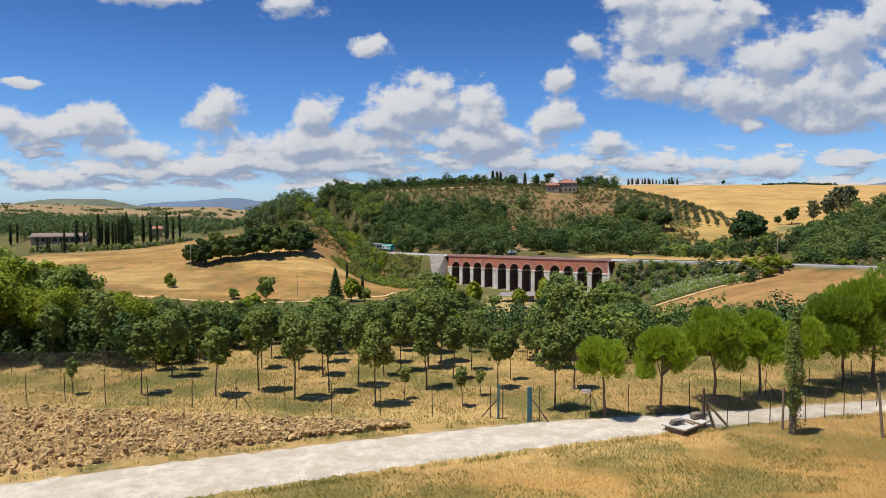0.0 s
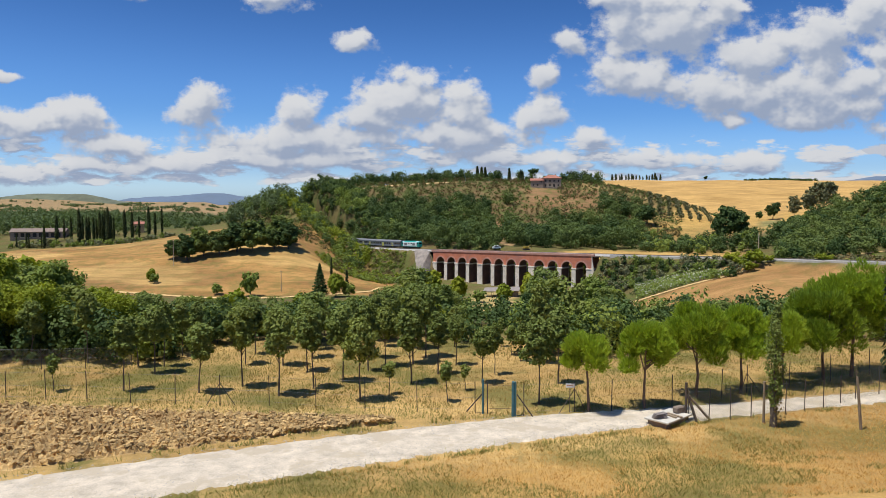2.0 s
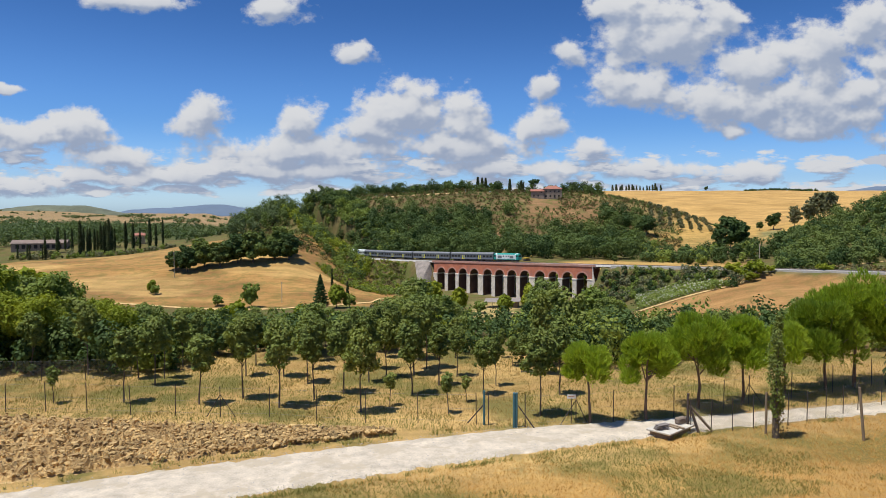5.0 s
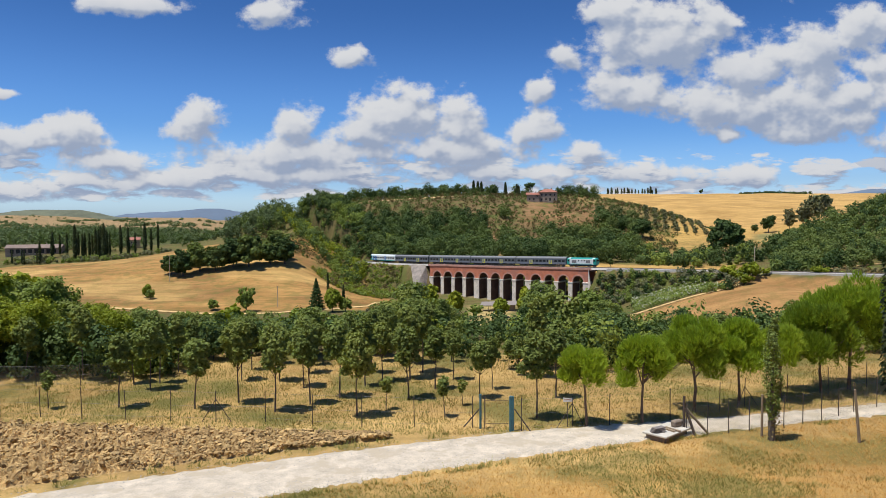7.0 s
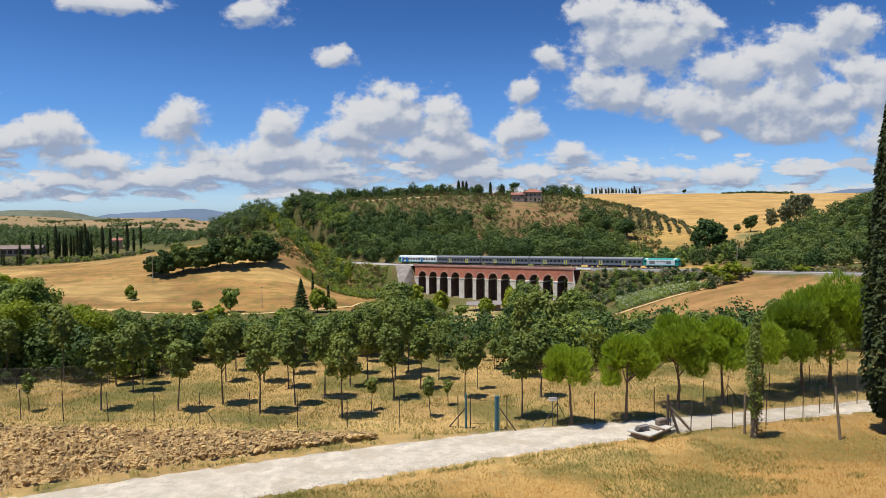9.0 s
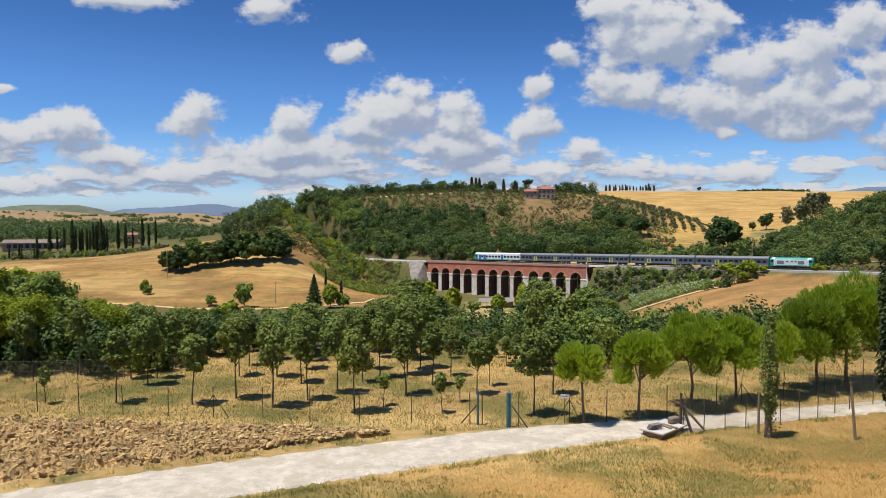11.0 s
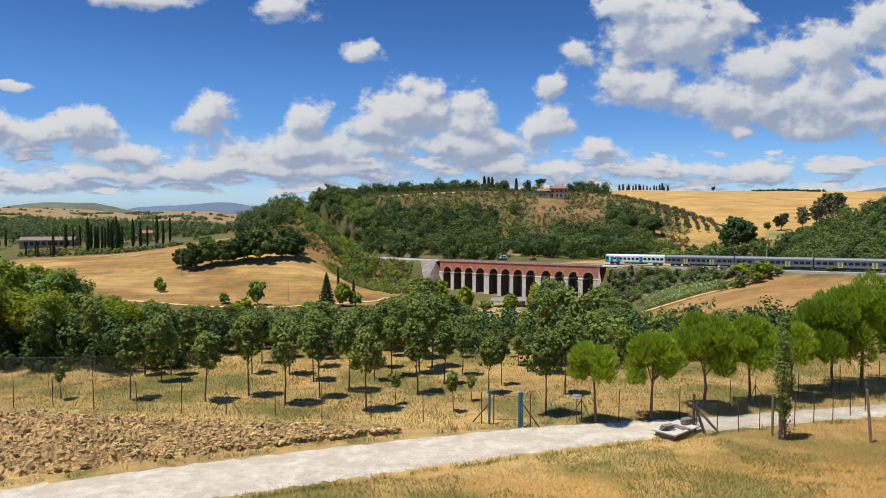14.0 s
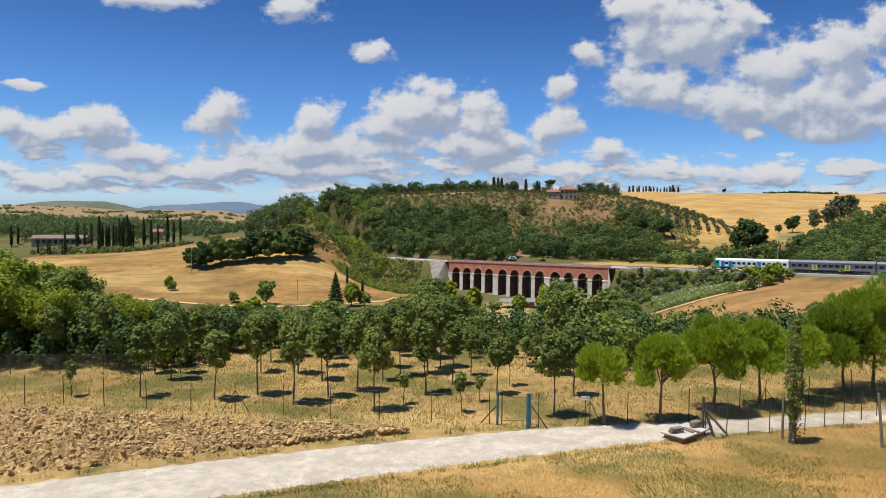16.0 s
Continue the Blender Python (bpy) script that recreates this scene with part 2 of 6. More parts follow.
LAND = land_material()
GRAVEL = material("white_gravel", (0.53, 0.455, 0.35), 0.95, 0.30, 1.4, 14.0, 0.9, second=(0.46, 0.385, 0.28))
SOIL = material("dry_clay", (0.52, 0.35, 0.145), 0.95, 0.38, 1.2, 14.0, 1.0, second=(0.40, 0.26, 0.105), island=0.3)
BALLAST = material("ballast", (0.36, 0.34, 0.31), 0.95, 0.2, 1.5, 9.0, 0.5)
BRICK = material("red_brick", (0.52, 0.175, 0.095), 0.9, 0.25, 0.35, 4.0, 0.3, second=(0.42, 0.17, 0.115))
# darker copy of the red brick: the shade inside the arches as colour
BRICK_SHADED = material("shaded_brick", (0.15, 0.085, 0.06), 0.95, 0.3, 0.4, 4.0, 0.3)
STONE = material("pale_stone", (0.74, 0.65, 0.53), 0.9, 0.16, 0.5, 3.0, 0.4, second=(0.60, 0.52, 0.42))
CAP = material("coping", (0.48, 0.25, 0.19), 0.9, 0.2, 0.5, 5.0, 0.3)
STONE_GREY = material("grey_rubble", (0.27, 0.23, 0.195), 0.95, 0.4, 0.5, 3.0, 0.8)
CONCRETE = material("concrete", (0.50, 0.465, 0.40), 0.9, 0.15, 1.5, 25.0, 0.3, size=0.01)
BLOCK = material("tuff_block", (0.22, 0.17, 0.13), 0.95, 0.25, 3.0, 30.0, 0.5, size=0.02)
TILE_DARK = material("old_tiles", (0.19, 0.165, 0.15), 0.9, 0.3, 4.0, 30.0, 0.3, size=0.01)
WOOD = material("weathered_wood", (0.24, 0.18, 0.12), 0.9, 0.3, 2.0, 30.0, 0.4, size=0.01, axis=(6, 6, 1))
POLE = material("pale_pole_wood", (0.50, 0.42, 0.30), 0.9, 0.2, 2.0, 20.0, 0.2)
POST = material("rusty_iron", (0.075, 0.055, 0.045), 0.8, 0.4, 3.0, 40.0, 0.2, size=0.003)
WIRE = material("galvanised_wire", (0.24, 0.23, 0.21), 0.6, 0.2, 3.0, 40.0, 0, metal=0.4)
TEAL = material("teal_paint", (0.035, 0.13, 0.16), 0.55, 0.3, 3.0, 30.0, 0.1, size=0.003, second=(0.05, 0.10, 0.11))
SIGN = material("sign_white", (0.72, 0.71, 0.68), 0.6, 0.08, 3.0, 30.0, 0)
BARK = material("bark", (0.12, 0.095, 0.075), 0.95, 0.35, 3.0, 20.0, 0.7, size=0.02, axis=(3, 3, 0.8))
BARK_PINE = material("pine_bark", (0.17, 0.115, 0.08), 0.95, 0.35, 4.0, 18.0, 0.8, size=0.03)
STEEL = material("rail_steel", (0.22, 0.18, 0.15), 0.5, 0.2, 2.0, 20.0, 0, metal=0.6)
COACH_GREY = material("grey_coach_paint", (0.095, 0.108, 0.118), 0.4, 0.12, 0.6, 6.0, 0)
COACH_LOW = material("pale_coach_band", (0.155, 0.175, 0.205), 0.4, 0.12, 0.6, 6.0, 0)
ROOF_GREY = material("coach_roof", (0.17, 0.175, 0.18), 0.6, 0.15, 0.5, 5.0, 0)
COACH_WHITE = material("white_coach_paint", (0.66, 0.70, 0.68), 0.35, 0.08, 0.6, 6.0, 0)
COACH_GREEN = material("green_coach_paint", (0.02, 0.30, 0.25), 0.35, 0.1, 0.6, 6.0, 0)
COACH_BLUE = material("blue_coach_paint", (0.025, 0.16, 0.42), 0.35, 0.1, 0.6, 6.0, 0)
YELLOW = material("yellow_paint", (0.62, 0.60, 0.03), 0.4, 0.1, 0.6, 6.0, 0)
UNDER = material("underframe", (0.03, 0.03, 0.032), 0.8, 0.3, 1.0, 8.0, 0)
GLASS = material("window_glass", (0.02, 0.025, 0.03), 0.12, 0.2, 1.0, 5.0, 0)
WALL_OCHRE = material("ochre_render", (0.52, 0.38, 0.22), 0.9, 0.15, 0.3, 3.0, 0.2)
WALL_STONE = material("rubble_wall", (0.32, 0.245, 0.185), 0.95, 0.25, 0.4, 3.0, 0.4)
TERRACOTTA = material("terracotta_tiles", (0.33, 0.135, 0.09), 0.9, 0.28, 0.3, 4.0, 0.5, second=(0.22, 0.12, 0.085))
OLD_TILES = material("old_roof_tiles", (0.21, 0.155, 0.125), 0.9, 0.25, 0.3, 4.0, 0.5)
SHUTTER = material("dark_opening", (0.03, 0.025, 0.02), 0.7, 0.3, 1.0, 8.0, 0)
RUST_ROOF = material("sheet_roof", (0.24, 0.205, 0.18), 0.8, 0.2, 0.6, 5.0, 0)
MACHINE = material("machine_yellow", (0.45, 0.30, 0.03), 0.6, 0.2, 1.0, 8.0, 0)
FAR_SCRUB = material("far_scrub", (0.11, 0.12, 0.075), 1.0, 0.35, 0.02, 0.12, 0)
# blue base colour stands in for the haze of distance
RIDGE = material("haze_tinted_ridge", (0.105, 0.145, 0.20), 1.0, 0.12, 0.004, 0.02, 0)
LEAF_OAK = leafage("oak_leaves", (0.185, 0.245, 0.054))
LEAF_HILL = leafage("hill_oak_leaves", (0.088, 0.134, 0.04), 0.42, 0.25, (0.12, 0.155, 0.04))
# lighter copy of the hill oak leaves, sunlit highlights given as colour
LEAF_MID = leafage("sunlit_oak_leaves", (0.125, 0.175, 0.05), 0.42, 0.3)
# paler, bluer leaves for far woods: distance haze mixed into the colour
LEAF_HAZE = leafage("haze_tinted_leaves", (0.115, 0.16, 0.07), 0.3, 0.25)
LEAF_SCRUB = leafage("brown_scrub", (0.135, 0.112, 0.048), 0.4, 0.25)
LEAF_ORCHARD = leafage("young_oak_leaves", (0.175, 0.225, 0.06), 0.42)
LEAF_BRIGHT = leafage("bright_leaves", (0.215, 0.262, 0.026), 0.4)
LEAF_DARK = leafage("dark_leaves", (0.054, 0.092, 0.028), 0.35, 0.2, (0.07, 0.105, 0.028))
LEAF_OLIVE = leafage("olive_leaves", (0.165, 0.175, 0.09), 0.35, 0.2)
LEAF_DRY = leafage("dry_scrub", (0.22, 0.175, 0.08), 0.4, 0.25)
LEAF_CYPRESS = leafage("cypress_sprays", (0.056, 0.074, 0.026), 0.4, 0.15)
NEEDLE = leafage("pine_needles", (0.32, 0.43, 0.048), 0.42, 0.44, (0.38, 0.47, 0.055))
# darker copy of NEEDLE with shade in its colour, for whole pines
NEEDLE_DARK = leafage("shaded_pine_needles", (0.22, 0.31, 0.035), 0.4, 0.36)
STRAW = leafage("straw", (0.43, 0.30, 0.12), 0.4, 0.3, (0.44, 0.285, 0.105))
LAWN_STRAW = leafage("lawn_straw", (0.60, 0.395, 0.15), 0.4, 0.4, (0.58, 0.34, 0.12))
GRASS = leafage("green_grass", (0.23, 0.245, 0.07), 0.35, 0.3, (0.27, 0.24, 0.08))
FLOWER = leafage("white_blossom", (0.52, 0.52, 0.42), 0.2, 0.3, (0.5, 0.55, 0.35))


# ---- the lie of the land ----
def ramp(a, b, v):
    """0 below a, 1 above b, smooth between."""
    k = np.clip((np.asarray(v, float) - a) / (b - a), 0, 1)
    return k * k * (3 - 2 * k)


def bell(v):
    return np.exp(-np.asarray(v, float) ** 2)


RAIL_P, RAIL_D = (14.5, 345.3), (0.7373, -0.6756)   # a point of the straight track and its way, towards the right bank
CURVE_S, CURVE_R, CURVE_L = -8.0, 190.0, 70.0        # west of the viaduct the track bends away, then runs straight again
HEAD = math.atan2(RAIL_D[1], RAIL_D[0])
BEND = (RAIL_P[0] + CURVE_S * RAIL_D[0] - RAIL_D[1] * CURVE_R, RAIL_P[1] + CURVE_S * RAIL_D[1] + RAIL_D[0] * CURVE_R)
HEAD_W = HEAD - CURVE_L / CURVE_R
WEST_P = (BEND[0] + CURVE_R * math.sin(HEAD_W), BEND[1] - CURVE_R * math.cos(HEAD_W))


def rail_place(s):
    """Centre of the track at s metres along it: x, y, z and heading."""
    z = -13.4 + 0.0255 * s
    if s >= CURVE_S:
        return RAIL_P[0] + s * RAIL_D[0], RAIL_P[1] + s * RAIL_D[1], z, HEAD
    if s >= CURVE_S - CURVE_L:
        h = HEAD - (CURVE_S - s) / CURVE_R
        return BEND[0] + CURVE_R * math.sin(h), BEND[1] - CURVE_R * math.cos(h), z, h
    e = s - CURVE_S + CURVE_L
    return WEST_P[0] + e * math.cos(HEAD_W), WEST_P[1] + e * math.sin(HEAD_W), z, HEAD_W


def rail_west(x, y):
    """For the land west of the viaduct: distance across the bent track, and metres along it."""
    rx, ry = np.asarray(x, float) - BEND[0], np.asarray(y, float) - BEND[1]
    turn = HEAD - np.arctan2(rx, -ry)
    wx, wy = np.asarray(x, float) - WEST_P[0], np.asarray(y, float) - WEST_P[1]
    past = turn > CURVE_L / CURVE_R
    off = np.where(past, wx * math.sin(HEAD_W) - wy * math.cos(HEAD_W), np.hypot(rx, ry) - CURVE_R)
    along = np.where(past, CURVE_S - CURVE_L + wx * math.cos(HEAD_W) + wy * math.sin(HEAD_W), CURVE_S - turn * CURVE_R)
    return off, along


def rail_near(x, y):
    """Distance across the straight track (positive towards the valley's near side), along it, and across the track as it runs."""
    dx, dy = np.asarray(x, float) - RAIL_P[0], np.asarray(y, float) - RAIL_P[1]
    s = dx * RAIL_D[0] + dy * RAIL_D[1]
    n = dx * RAIL_D[1] - dy * RAIL_D[0]
    return n, s, np.where(s < CURVE_S, rail_west(x, y)[0], n)


def lawn_edge(x):
    return 25.0 + 0.29 * np.clip(x, -40, 40)


def height(x, y):
    x, y = np.asarray(x, float), np.asarray(y, float)
    n, s, off = rail_near(x, y)
    edge = lawn_edge(x)
    bank = 8.4 * np.clip((edge - y) / np.maximum(edge, 5), 0, 1) ** 1.6
    right = ramp(45, 118, x)
    near = -(28.5 - 10.5 * right) * ramp(47 + 4 * ramp(18, 40, x), 215 - 60 * right, y) + 4.5 * right * ramp(165, 255, y)
    # the brown field on the left, a rounded shoulder
    shoulder = np.where(x > -88, bell((x + 88) / 58), 0.30 + 0.70 * bell((x + 88) / 95))
    left = -28.5 + 23.5 * ramp(285, 450, y) * shoulder
    plateau = -11 + 6 * ramp(560, 1100, y) + 9 * ramp(1200, 2600, y)
    left = left + (plateau - left) * ramp(450, 530, y)
    # the wooded hill behind the track
    hill = -12.5 + 38 * ramp(375, 545, y) * np.exp(-((x - 45) / 165) ** 4) - 22 * ramp(600, 900, y) * bell((x - 45) / 180)
    hill = hill + 9 * bell((x + 124) / 50) * bell((y - 535) / 50)
    # the bare slopes and the wheat hill to the right of it
    east = -11 + 8 * ramp(300, 480, y) + 7 * ramp(480, 760, y) + 40 * ramp(700, 1130, y)
    east = east + 38 * bell((x - 290) / 85) * bell((y - 335) / 75)
    mid = hill + (east - hill) * np.clip(ramp(190, 330, x * 560 / np.maximum(y, 300)), 0, 1)
    mid = mid + (east - mid) * ramp(620, 900, y) * ramp(20, 120, x)
    west = ramp(445, 505, y)
    far = left + (mid - left) * ramp(-110 - 75 * west, -15 - 75 * west, x + 0.30 * (y - 450))
    k = ramp(-75, -25, x)
    across = ramp(280, 300, y) * (1 - k) + ramp(2, 15, -n) * k
    z = near + (far - near) * across + bank
    # rolling distance
    z = z + ramp(1300, 2600, y) * (14 * np.sin(x / 310 + 1.0) * np.cos(y / 430) + 6 * np.sin(x / 130))
    z = z + 0.5 * ramp(90, 260, y) * (np.sin(x / 17 + y / 29) + np.sin(y / 13 - x / 37))
    # the bed of the track: a bank where the ground is low, a cutting where it is high; none on the arches
    along = np.where(s < CURVE_S, rail_west(x, y)[1], s)
    bed = -13.4 + 0.0255 * along - 0.75
    on_arches = ramp(-16, -12, along) * (1 - ramp(76, 80, along))
    high = np.clip(1 - (np.abs(off) - 3.6) / 9, 0, 1)
    cut = 1 - ramp(3.6, 12, np.abs(off))
    lift = np.where(z < bed, high, cut) * (1 - on_arches) * ramp(-260, -235, along)
    return z + (bed - z) * np.where((y > 120) & (y < 560), lift, 0)


# ---- mesh helpers ----
def sheet(name, verts, faces, mat, parent=None, label="", smooth=False):
    mesh = bpy.data.meshes.new(name)
    mesh.from_pydata([tuple(v) for v in verts], [], [tuple(f) for f in faces])
    mesh.materials.append(mat)
    if smooth:
        mesh.shade_smooth()
    ob = new(name, mesh)
    ob.parent = parent
    return tagged(ob, label)


def quads(name, verts, mat, parent=None, label=""):
    """Many loose four-cornered faces in one mesh, quickly; verts: n x 4 x 3."""
    verts = np.asarray(verts, np.float32)
    n = len(verts)
    mesh = bpy.data.meshes.new(name)
    mesh.vertices.add(n * 4)
    mesh.vertices.foreach_set("co", verts.reshape(-1))
    mesh.loops.add(n * 4)
    mesh.loops.foreach_set("vertex_index", np.arange(n * 4, dtype=np.int32))
    mesh.polygons.add(n)
    mesh.polygons.foreach_set("loop_start", np.arange(n, dtype=np.int32) * 4)
    mesh.materials.append(mat)
    mesh.update(calc_edges=True)
    ob = new(name, mesh)
    ob.parent = parent
    return tagged(ob, label)


def part(name, bm, mat, parent=None, label="", smooth=False):
    mesh = bpy.data.meshes.new(name)
    bm.to_mesh(mesh)
    bm.free()
    mesh.materials.append(mat)
    if smooth:
        mesh.shade_smooth()
    ob = new(name, mesh)
    ob.parent = parent
    return tagged(ob, label)


def thing(name, x, y, z, turn, label, category, group="", kind=""):
    ob = new(name)
    ob.empty_display_size = 0.2
    ob.matrix_basis = pose(x, y, z, 0, 0, turn)
    return tagged(ob, label, category, group, kind)


def block(bm, x, y, z, sx, sy, sz, bevel=0.0, m=None):
    """A box of the given size with its centre at x, y, z, its edges taken off."""
    made = bmesh.ops.create_cube(bm, size=1.0, matrix=(m or Matrix()) @ Matrix.Translation((x, y, z)) @ Matrix.Diagonal((sx, sy, sz, 1)))
    if bevel:
        edges = {e for v in made["verts"] for e in v.link_edges}
        bmesh.ops.bevel(bm, geom=list(edges), offset=bevel, segments=1, affect="EDGES")
    return bm


def rod(bm, a, b, r0, r1=None, sides=6):
    a, b = Vector(a), Vector(b)
    way = b - a
    turn = way.to_track_quat("Z", "Y").to_matrix().to_4x4()
    bmesh.ops.create_cone(bm, cap_ends=True, segments=sides, radius1=r0, radius2=r0 if r1 is None else r1, depth=way.length,
                          matrix=Matrix.Translation((a + b) / 2) @ turn)
    return bm


def z_at(x, y):
    return float(height(x, y))


# ---- the ground, one sheet to the horizon ----
def land_colour(x, y):
    """What grows on each piece of land: its colour, and how far green patches mix in."""
    n, s, off = rail_near(x, y)
    u = x / np.maximum(y, 1)
    out = np.zeros(x.shape + (4,))

    def lay(where, colour, green):
        w = np.clip(where, 0, 1)[..., None]
        out[:] = out * (1 - w) + np.array([*colour, green]) * w

    edge = lawn_edge(x)
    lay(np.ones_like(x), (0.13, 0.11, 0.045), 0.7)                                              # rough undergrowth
    lay(ramp(-30, -5, edge - y + 30) * (1 - ramp(48, 56, y)), (0.48, 0.33, 0.135), 0.7)          # orchard grass
    lay(1 - ramp(-1, 1.5, y - edge), (0.46, 0.295, 0.105), 0.6)                                     # dry lawn
    lay(ramp(288, 296, y) * (1 - ramp(452, 462, y)) * (1 - ramp(-52, -44, x + 0.33 * (y - 420) + 5 * np.sin(y / 9))) * ramp(-262, -255, x + 0.1 * (y - 400)), (0.35, 0.205, 0.075), 0.4)
    lay(ramp(300, 310, y) * (1 - ramp(425, 445, y)) * (1 - ramp(-62, -54, x + 0.33 * (y - 420))) * ramp(-250, -245, x) * 0.75 * ramp(0.0, 0.35, np.sin(x / 31 + y / 37) * np.sin(y / 21 - x / 90) + 0.35 * np.sin(x / 9 + 1) * np.sin(y / 5.5)), (0.245, 0.140, 0.058), 0.5)
    lay(ramp(300, 310, y) * (1 - ramp(425, 445, y)) * (1 - ramp(-62, -54, x + 0.33 * (y - 420))) * ramp(-250, -245, x) * 0.7 * ramp(0.15, 0.5, np.sin(x / 23 + 2 + y / 60) * np.sin(y / 15 + x / 70) + 0.3 * np.sin(x / 7) * np.sin(y / 4.5)), (0.47, 0.315, 0.125), 0.1)
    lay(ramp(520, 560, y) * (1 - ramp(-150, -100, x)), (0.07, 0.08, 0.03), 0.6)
    lay(ramp(1000, 1150, y) * (1 - ramp(-60, 0, x)), (0.33, 0.225, 0.125), 0.5)
    lay(ramp(360, 385, y) * ramp(-60, -20, x + 0.3 * (y - 450)), (0.155, 0.112, 0.055), 0.8)      # scrub on the hill
    lay(ramp(380, 400, y) * ramp(0.20, 0.24, u) * (1 - ramp(640, 700, y)), (0.36, 0.24, 0.085), 0.4)
    lay(ramp(0.30, 0.34, u) * ramp(420, 450, y), (0.46, 0.30, 0.10), 0.12)
    lay(ramp(0.47, 0.475, u) * ramp(400, 420, y) * (1 - ramp(560, 600, y)) * (1 - ramp(0.50, 0.51, u)), (0.25, 0.22, 0.09), 0.4)
    lay(ramp(660, 720, y) * ramp(0.17, 0.22, u), (0.46, 0.295, 0.11), 0.03)                       # wheat stubble
    lay(ramp(6, 12, -n) * (1 - ramp(40, 60, -n)) * ramp(44, 56, s) * (1 - ramp(118, 126, s)), (0.47, 0.31, 0.11), 0.1)
    lay(ramp(0.20, 0.24, u) * (1 - ramp(0.33, 0.37, u)) * ramp(430, 450, y) * (1 - ramp(-12, 12, y - 955 + 1360 * (u - 0.235))), (0.25, 0.18, 0.08), 0.7)   # scrubby olive ground
    lay(ramp(5, 7, n) * ramp(64, 72, x + 0.15 * (y - 217)) * ramp(150, 160, y) * np.maximum(1 - ramp(239, 241, y), ramp(104, 106, x)), (0.345, 0.20, 0.082), 0.25)   # fallow slope
    lay(ramp(0.055, 0.07, u) * (1 - ramp(0.12, 0.135, u)) * ramp(236, 246, y) * (1 - ramp(305, 315, y)), (0.38, 0.29, 0.13), 0.6)   # garden clearing
    lay(ramp(0.12, 0.15, u) * (1 - ramp(0.235, 0.26, u)) * ramp(445, 460, y) * (1 - ramp(498, 510, y)), (0.25, 0.15, 0.078), 0.6)   # bare red slope
    lay(bell((x - 39 - 0.035 * (y - 346) - 2 * np.sin(y / 11)) / 3.2) * ramp(348, 356, y) * (1 - ramp(436, 446, y)), (0.36, 0.235, 0.13), 0.25)   # gully
    lay(1 - ramp(2.6, 3.6, np.abs(off)), (0.24, 0.19, 0.12), 0.2)
    return out


def ground():
    rings = np.concatenate([np.arange(0.5, 20, 2.0), np.arange(20, 62, 0.5), 62 * 1.0135 ** np.arange(0, 320)])
    rings = rings[rings < 4700]
    front = np.radians(np.concatenate([np.arange(-180, -44, 8.0), np.arange(-44, 44.01, 0.30), np.arange(50, 180, 8.0)]))
    rr, aa = np.meshgrid(rings, front, indexing="ij")
    x, y = rr * np.sin(aa), rr * np.cos(aa)
    z = height(x, y)
    hollow = np.random.default_rng(3).normal(0, 1, x.shape)
    z = z + 0.015 * hollow * ((rr > 16) & (rr < 62)) + 0.06 * hollow * ((rr > 62) & (rr < 700))
    verts = np.stack([x, y, z], -1).reshape(-1, 3)
    k = len(front)
    i, j = np.meshgrid(np.arange(len(rings) - 1), np.arange(k), indexing="ij")
    jn = (j + 1) % k
    faces = np.stack([i * k + j, i * k + jn, (i + 1) * k + jn, (i + 1) * k + j], -1).reshape(-1, 4)[:, ::-1]
    ob = sheet("ground", verts, faces.tolist(), LAND, smooth=True)
    bm = bmesh.new()
    bm.from_mesh(ob.data)
    bm.verts.ensure_lookup_table()
    bm.faces.new([bm.verts[q] for q in range(k)][::1])
    bm.to_mesh(ob.data)
    bm.free()
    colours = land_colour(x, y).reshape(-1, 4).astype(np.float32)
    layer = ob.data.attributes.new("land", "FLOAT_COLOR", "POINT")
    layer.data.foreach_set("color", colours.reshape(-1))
    tagged(ob, "dry summer grassland, stubble fields and scrub on rolling hills", "ground", kind="structure")


ground()


# ---- road ----
def road_side(x, upper):
    if upper:
        return 31.2 + 0.325 * x - 0.0035 * x * x * (x < 0) - 0.0060 * x * x * (x > 0) + 0.00020 * x ** 3 * (x > 0) - 0.085 * max(0.0, x - 4)
    return 27.25 + 0.40 * x - 0.0040 * x * x * (x > 0) - 0.0018 * x * x * (x < 0)


def road():
    rng = np.random.default_rng(5)
    xs = np.arange(-34, 60, 0.35)
    across = 14
    verts, faces = [], []
    for i, x in enumerate(xs):
        lo, hi = road_side(x, False) + rng.normal(0, 0.07), road_side(x, True) + rng.normal(0, 0.07)
        for j in range(across):
            k = j / (across - 1)
            y = lo + (hi - lo) * k
            crown = 0.05 * math.sin(math.pi * k) - 0.025 * (math.exp(-((k - 0.3) / 0.1) ** 2) + math.exp(-((k - 0.7) / 0.1) ** 2))
            drop = -0.05 if j in (0, across - 1) else 0.03
            verts.append((x, y, max(z_at(x, y), 0) + drop + crown + rng.normal(0, 0.006)))
    for i in range(len(xs) - 1):
        for j in range(across - 1):
            a = i * across + j
            faces.append((a, a + across, a + across + 1, a + 1))
    tagged(sheet("road", verts, faces, GRAVEL, smooth=True), "white gravel farm track with faint wheel ruts", "road", kind="structure")


road()


